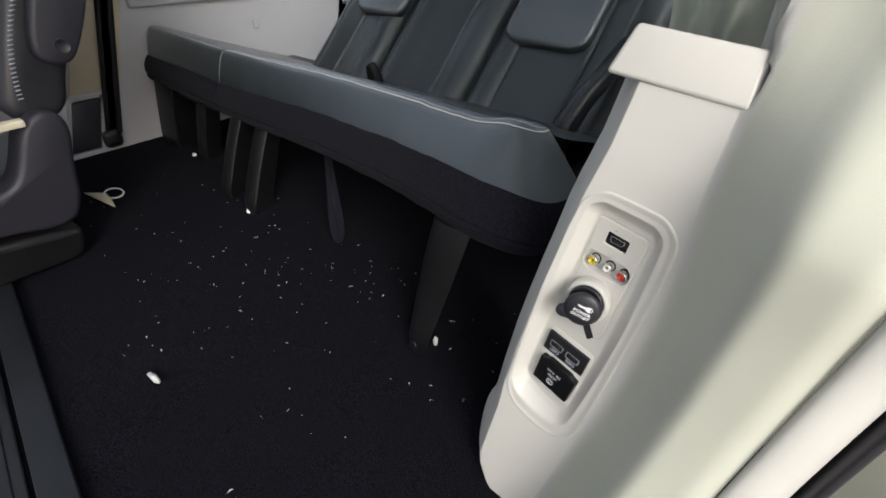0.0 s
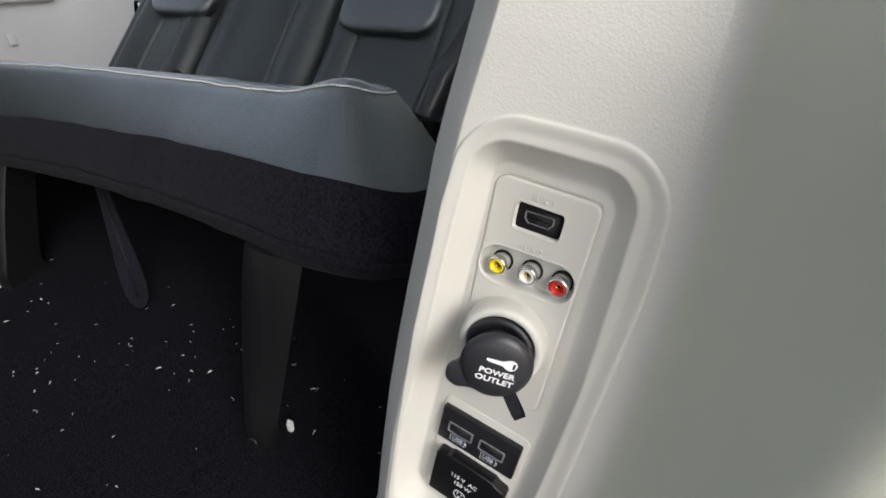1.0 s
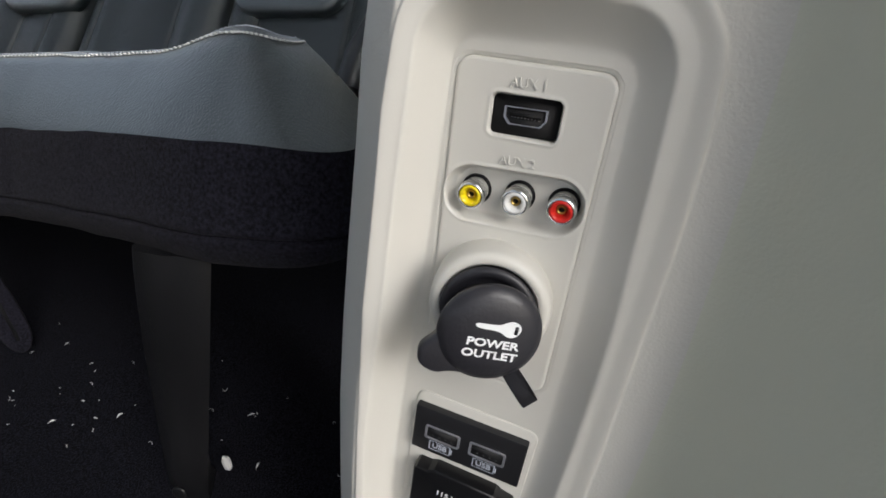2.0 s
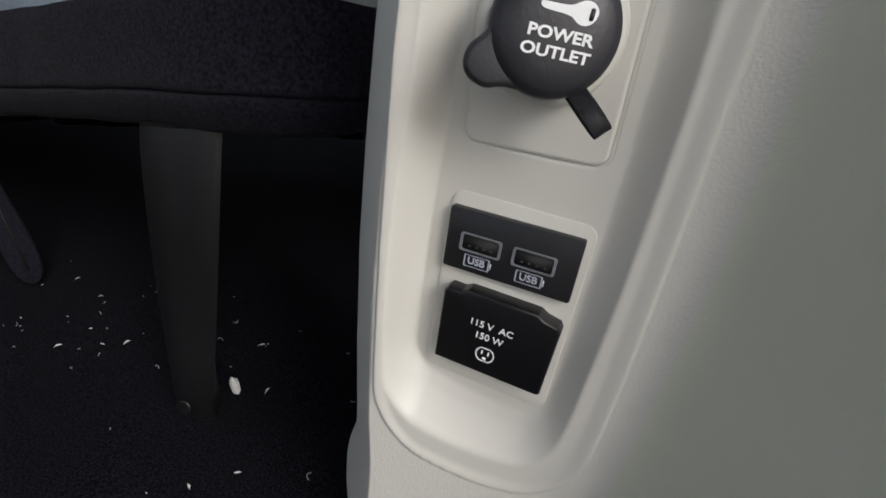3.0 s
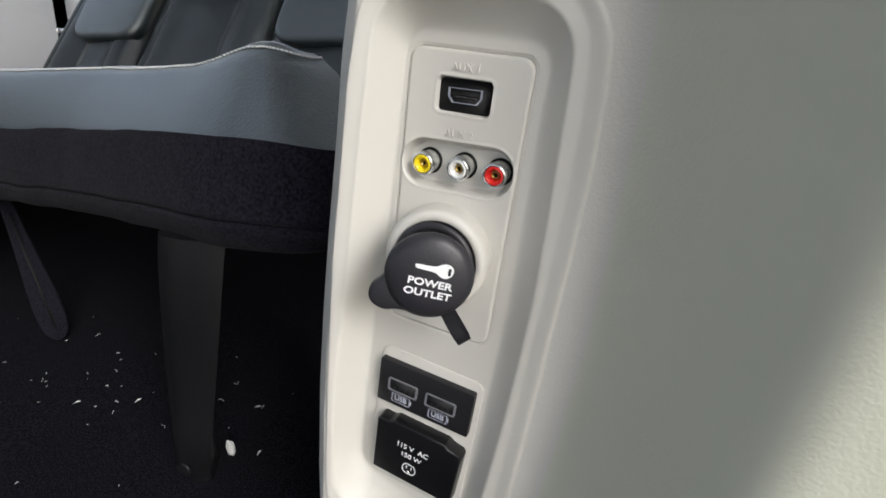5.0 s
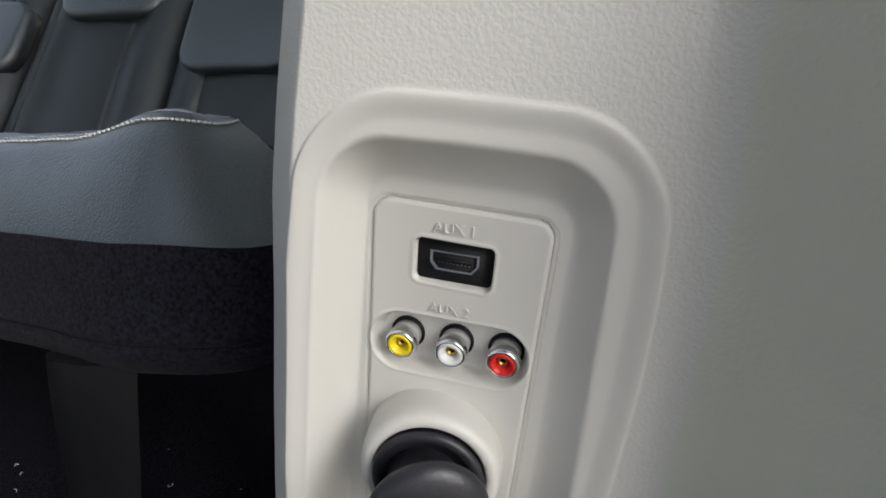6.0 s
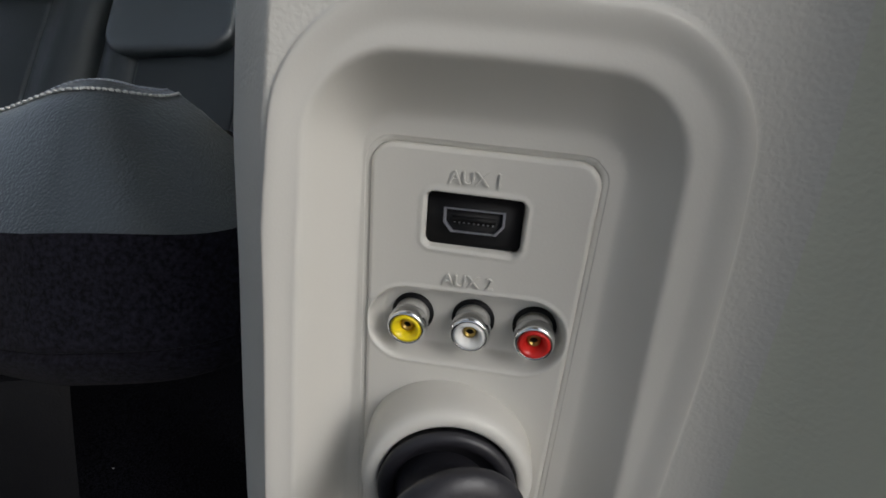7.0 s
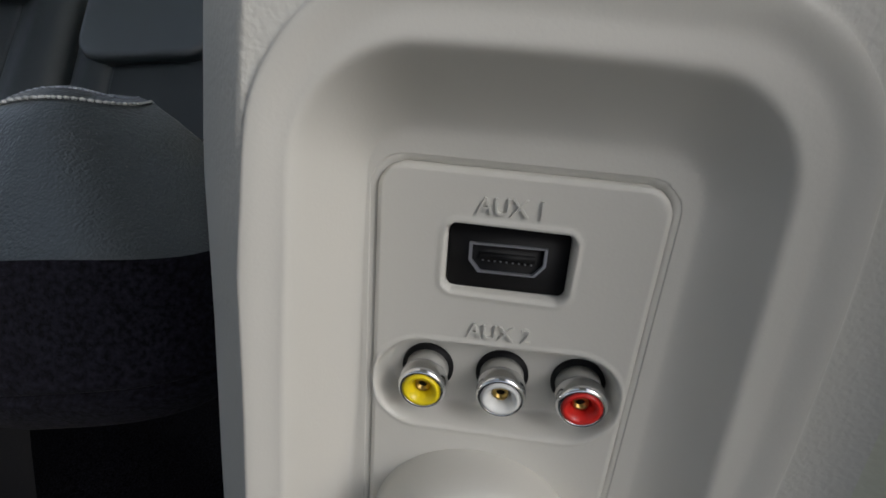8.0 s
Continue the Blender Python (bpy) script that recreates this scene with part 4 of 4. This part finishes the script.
def raked(bm):
    """Lean a panel back with the door's shut line."""
    bm.transform(Matrix(((1, 0, 0.33, -0.03), (0, 1, 0, 0), (0, 0, 1, 0), (0, 0, 0, 1))))
    return bm


part("beige_inset", raked(box(0.13, 0.012, 0.60, (0.45, 1.714, 0.47), 0.004)), M_beige, door, "beige trim inset")
part("speaker_grille", raked(box(0.075, 0.012, 0.135, (0.425, 1.712, 0.088), 0.006)), M_seatback, door, "dark speaker grille")
rim = ring_outline([(-0.044, 0.082), (0.044, 0.082), (0.044, -0.085), (-0.044, -0.085)], 0.012, 0.016, Matrix(((1, 0.33, 0, 0.425), (0, 0, -1, 1.72), (0, 1, 0, 0.092), (0, 0, 0, 1))), M_wall, "grille_frame", door, "pale grille frame")
belt = thing("far_seat_belt", "dark seat belt hanging down the far wall", "seat belt")
bm = sheet(lambda a, b: (0.479 + 0.155 * (b / 0.6) + a * 0.023, 1.695 + 0.004 * math.cos(a), 0.05 + b), (-1, -0.4, 0.4, 1), np.linspace(0, 0.72, 10))
bmesh.ops.solidify(bm, geom=bm.faces[:], thickness=0.002)
part("webbing", bm, M_belt, belt)
part("anchor", box(0.05, 0.02, 0.05, (0.472, 1.70, 0.04), 0.015, 3), M_black, belt, "black belt anchor")
belt2 = thing("rear_seat_belt", "dark seat belt with a metal tongue beside the rear seat", "seat belt")
bm = sheet(lambda a, b: (1.335 + 0.20 * b + a * 0.019, 1.66, 0.16 + b), (-1, -0.4, 0.4, 1), np.linspace(0, 0.7, 10))
bmesh.ops.solidify(bm, geom=bm.faces[:], thickness=0.002)
part("webbing", bm, M_belt, belt2)
buckle = part("tongue", box(0.05, 0.008, 0.02, (1.375, 1.655, 0.365), 0.004, 2), M_chrome, belt2, "bright metal belt tongue")
part("tongue_plate", box(0.022, 0.006, 0.035, (1.374, 1.654, 0.341), 0.003, 2), M_chrome, buckle)
arm = thing("wall_armrest", "pale moulded armrest ledge on the far wall", "armrest", kind="structure")
part("ledge", box(0.555, 0.04, 0.03, (0.8975, 1.708, 0.425), 0.01, 3), M_wall, arm)
part("ledge_step", box(0.53, 0.02, 0.05, (0.895, 1.716, 0.392), 0.008, 3), M_wall, arm)
part("wall_clip", box(0.02, 0.008, 0.03, (1.02, 1.717, 0.285), 0.003, 2), M_wall, arm)

# ---- sill and track at the door ----
sill = thing("seat_track_cover", "grey plastic floor track cover with metal rail", "floor track")
m = Matrix.Translation((-0.0295, 0.70, 0.004)) @ Matrix.Rotation(radians(-9.2), 4, "Z")
for nm, dx, w, hgt, mat in (("cover", 0.0, 0.038, 0.012, M_sill), ("rail", -0.05, 0.02, 0.006, M_black), ("groove", -0.034, 0.014, 0.004, M_black), ("edge", -0.10, 0.05, 0.016, M_black)):
    bm = box(w, 0.98, hgt, (dx, 0, hgt / 2), 0.002, 2)
    bm.transform(m)
    part(nm, bm, mat, sill)

for y, dx, w in ((0.40, -0.052, 0.012), (0.18, -0.058, 0.016), (0.05, -0.050, 0.010), (-0.06, -0.060, 0.014)):
    bm = box(w, 0.022, 0.008, (dx, y - 0.1, 0.010), 0.002, 2)
    bm.transform(m)
    part("roller_clip", bm, M_metal, sill, "small bright metal clip")

# ---- behind the column ----
wheel = thing("wheelhouse_cover", "pale grey moulded wheelhouse cover behind the column", "trim panel", kind="structure")
bm = sheet(lambda a, b: (0.75 + 1.1 * a, 0.18 + 0.16 * math.sin(math.pi * a) * (1 - b * 0.7) + 0.012 * math.sin(14 * a + 5 * b), 0.0 + 0.56 * b), np.linspace(0, 1, 40), np.linspace(0, 1, 16))
part("cover", bm, M_wall, wheel)

drape = thing("grey_drape", "soft grey cloth hanging in folds behind the column", "cloth")


def fold(a, b):
    y = 0.185 + 0.20 * a
    return (0.86 + 0.10 * a + 0.030 * math.sin(9 * a + 2.2 * b) + 0.012 * math.sin(23 * a + 1.0), y - 0.03 * (1 - b) * a, 0.30 + 0.42 * b + 0.02 * math.sin(7 * a))


bm = sheet(fold, np.linspace(0, 1, 60), np.linspace(0, 1, 24))
bmesh.ops.solidify(bm, geom=bm.faces[:], thickness=0.002)
part("cloth", bm, M_cloth, drape)

# ---- crumbs and litter on the carpet ----
rng = random.Random(7)
bm = bmesh.new()
SPOTS = ((0.581, 0.794), (0.553, 0.735), (0.446, 0.658), (0.467, 0.651), (0.517, 0.487))
for k in range(170):
    if k < 10:
        x, y = (c + rng.uniform(-0.003, 0.003) for c in SPOTS[k % 5])
    elif k < 90:
        x, y = rng.gauss(0.34, 0.11), rng.gauss(0.88, 0.20)
    else:
        x, y = rng.uniform(0.05, 0.6), rng.uniform(0.42, 1.5)
    if x > 0.7 or y < 0.40 or y > 1.6:
        continue
    s = rng.choice((0.0008, 0.0011, 0.0015, 0.0021)) * rng.uniform(0.5, 1.1)
    m = Matrix.Translation((x, y, carpet_height(x, y) + 0.0012)) @ Matrix.Rotation(rng.uniform(0, 6.3), 4, "Z")
    c = [bm.verts.new(m @ Vector(q)) for q in ((-s * 2, -s * 0.5, 0), (-s * 0.3, -s * rng.uniform(0.4, 0.9), s * 0.5), (s * 2, -s * 0.2, 0), (s * 0.5, s * rng.uniform(0.4, 0.9), s * 0.6), (0, 0, s))]
    for f in ((0, 1, 4), (1, 2, 4), (2, 3, 4), (3, 0, 4)):
        bm.faces.new([c[i] for i in f])
tagged(part("crumbs", bm, M_flake, smooth=False), "scattered pale crumbs and flakes on black carpet", "crumbs", kind="stuff")
bm = bmesh.new()
for k in range(16):
    x, y = rng.uniform(0.35, 0.62), rng.uniform(0.36, 0.85)
    a, r = rng.uniform(0, 6.3), rng.uniform(0.002, 0.0045)
    pts = [(x + r * math.cos(a + t * 2.6), y + r * 0.7 * math.sin(a + t * 3.4), 0.003 + 0.002 * t) for t in np.linspace(0, 1, 6)]
    tube(pts, 0.00028, 4, bm=bm)
tagged(part("fibres", bm, M_flake), "curled pale fibres on black carpet", "fibres", kind="stuff")


def litter(name, bm, mat, label, cat, group=""):
    return tagged(part(name, bm, mat), label, cat, group)


def lumpy(sx, sy, sz, at, turn, seed):
    b = bmesh.new()
    bmesh.ops.create_icosphere(b, subdivisions=3, radius=1.0)
    for v in b.verts:
        v.co *= 1 + 0.28 * noise.noise(v.co * 1.7 + Vector((seed, 0, 0)))
    b.transform(Matrix.Translation(at) @ Matrix.Rotation(radians(turn), 4, "Z") @ Matrix.Diagonal((sx, sy, sz, 1)))
    return b


litter("foam_scrap", lumpy(0.0165, 0.0046, 0.005, (0.125, 0.772, 0.001), 92, 1.0), M_flake, "white crumpled scrap lying in a carpet dip", "scrap")
litter("screw_cap", lumpy(0.008, 0.006, 0.007, (0.512, 1.095, 0.006), 20, 2.0), M_white, "small white cap at the foot of a leg", "cap", "white caps beside the seat legs")
litter("screw_cap", lumpy(0.007, 0.005, 0.006, (0.536, 1.232, 0.006), 50, 3.0), M_white, "small white cap at the foot of a leg", "cap", "white caps beside the seat legs")
litter("screw_cap", lumpy(0.0034, 0.0040, 0.0105, (0.452, 0.479, 0.010), 30, 4.0), M_flake, "small white cap beside the tapered leg", "cap", "white caps beside the seat legs")
litter("screw_cap", lumpy(0.006, 0.005, 0.005, (0.60, 1.50, 0.005), 0, 5.0), M_white, "small white cap below the single seat", "cap", "white caps beside the seat legs")
ringpts = [(0.346 + 0.020 * math.cos(a), 1.424 + 0.024 * math.sin(a), 0.006 + 0.003 * math.sin(a)) for a in np.linspace(0, 2 * math.pi * 0.97, 30)]
litter("loose_ring", tube(ringpts, 0.0018, 6), M_white, "thin white plastic ring on black carpet", "ring")
b = outline([(0.300, 1.480), (0.334, 1.442), (0.329, 1.398), (0.318, 1.350), (0.311, 1.395)], 0.002)
b.transform(Matrix.Translation((0, 0, 0.004)))
litter("paper_scrap", b, M_paper, "torn cream paper scrap on black carpet", "paper")
litter("paper_tag", box(0.06, 0.02, 0.012, (0.165, 1.19, 0.285), 0.002), M_paper, "cream paper tag tucked by the seat", "paper")
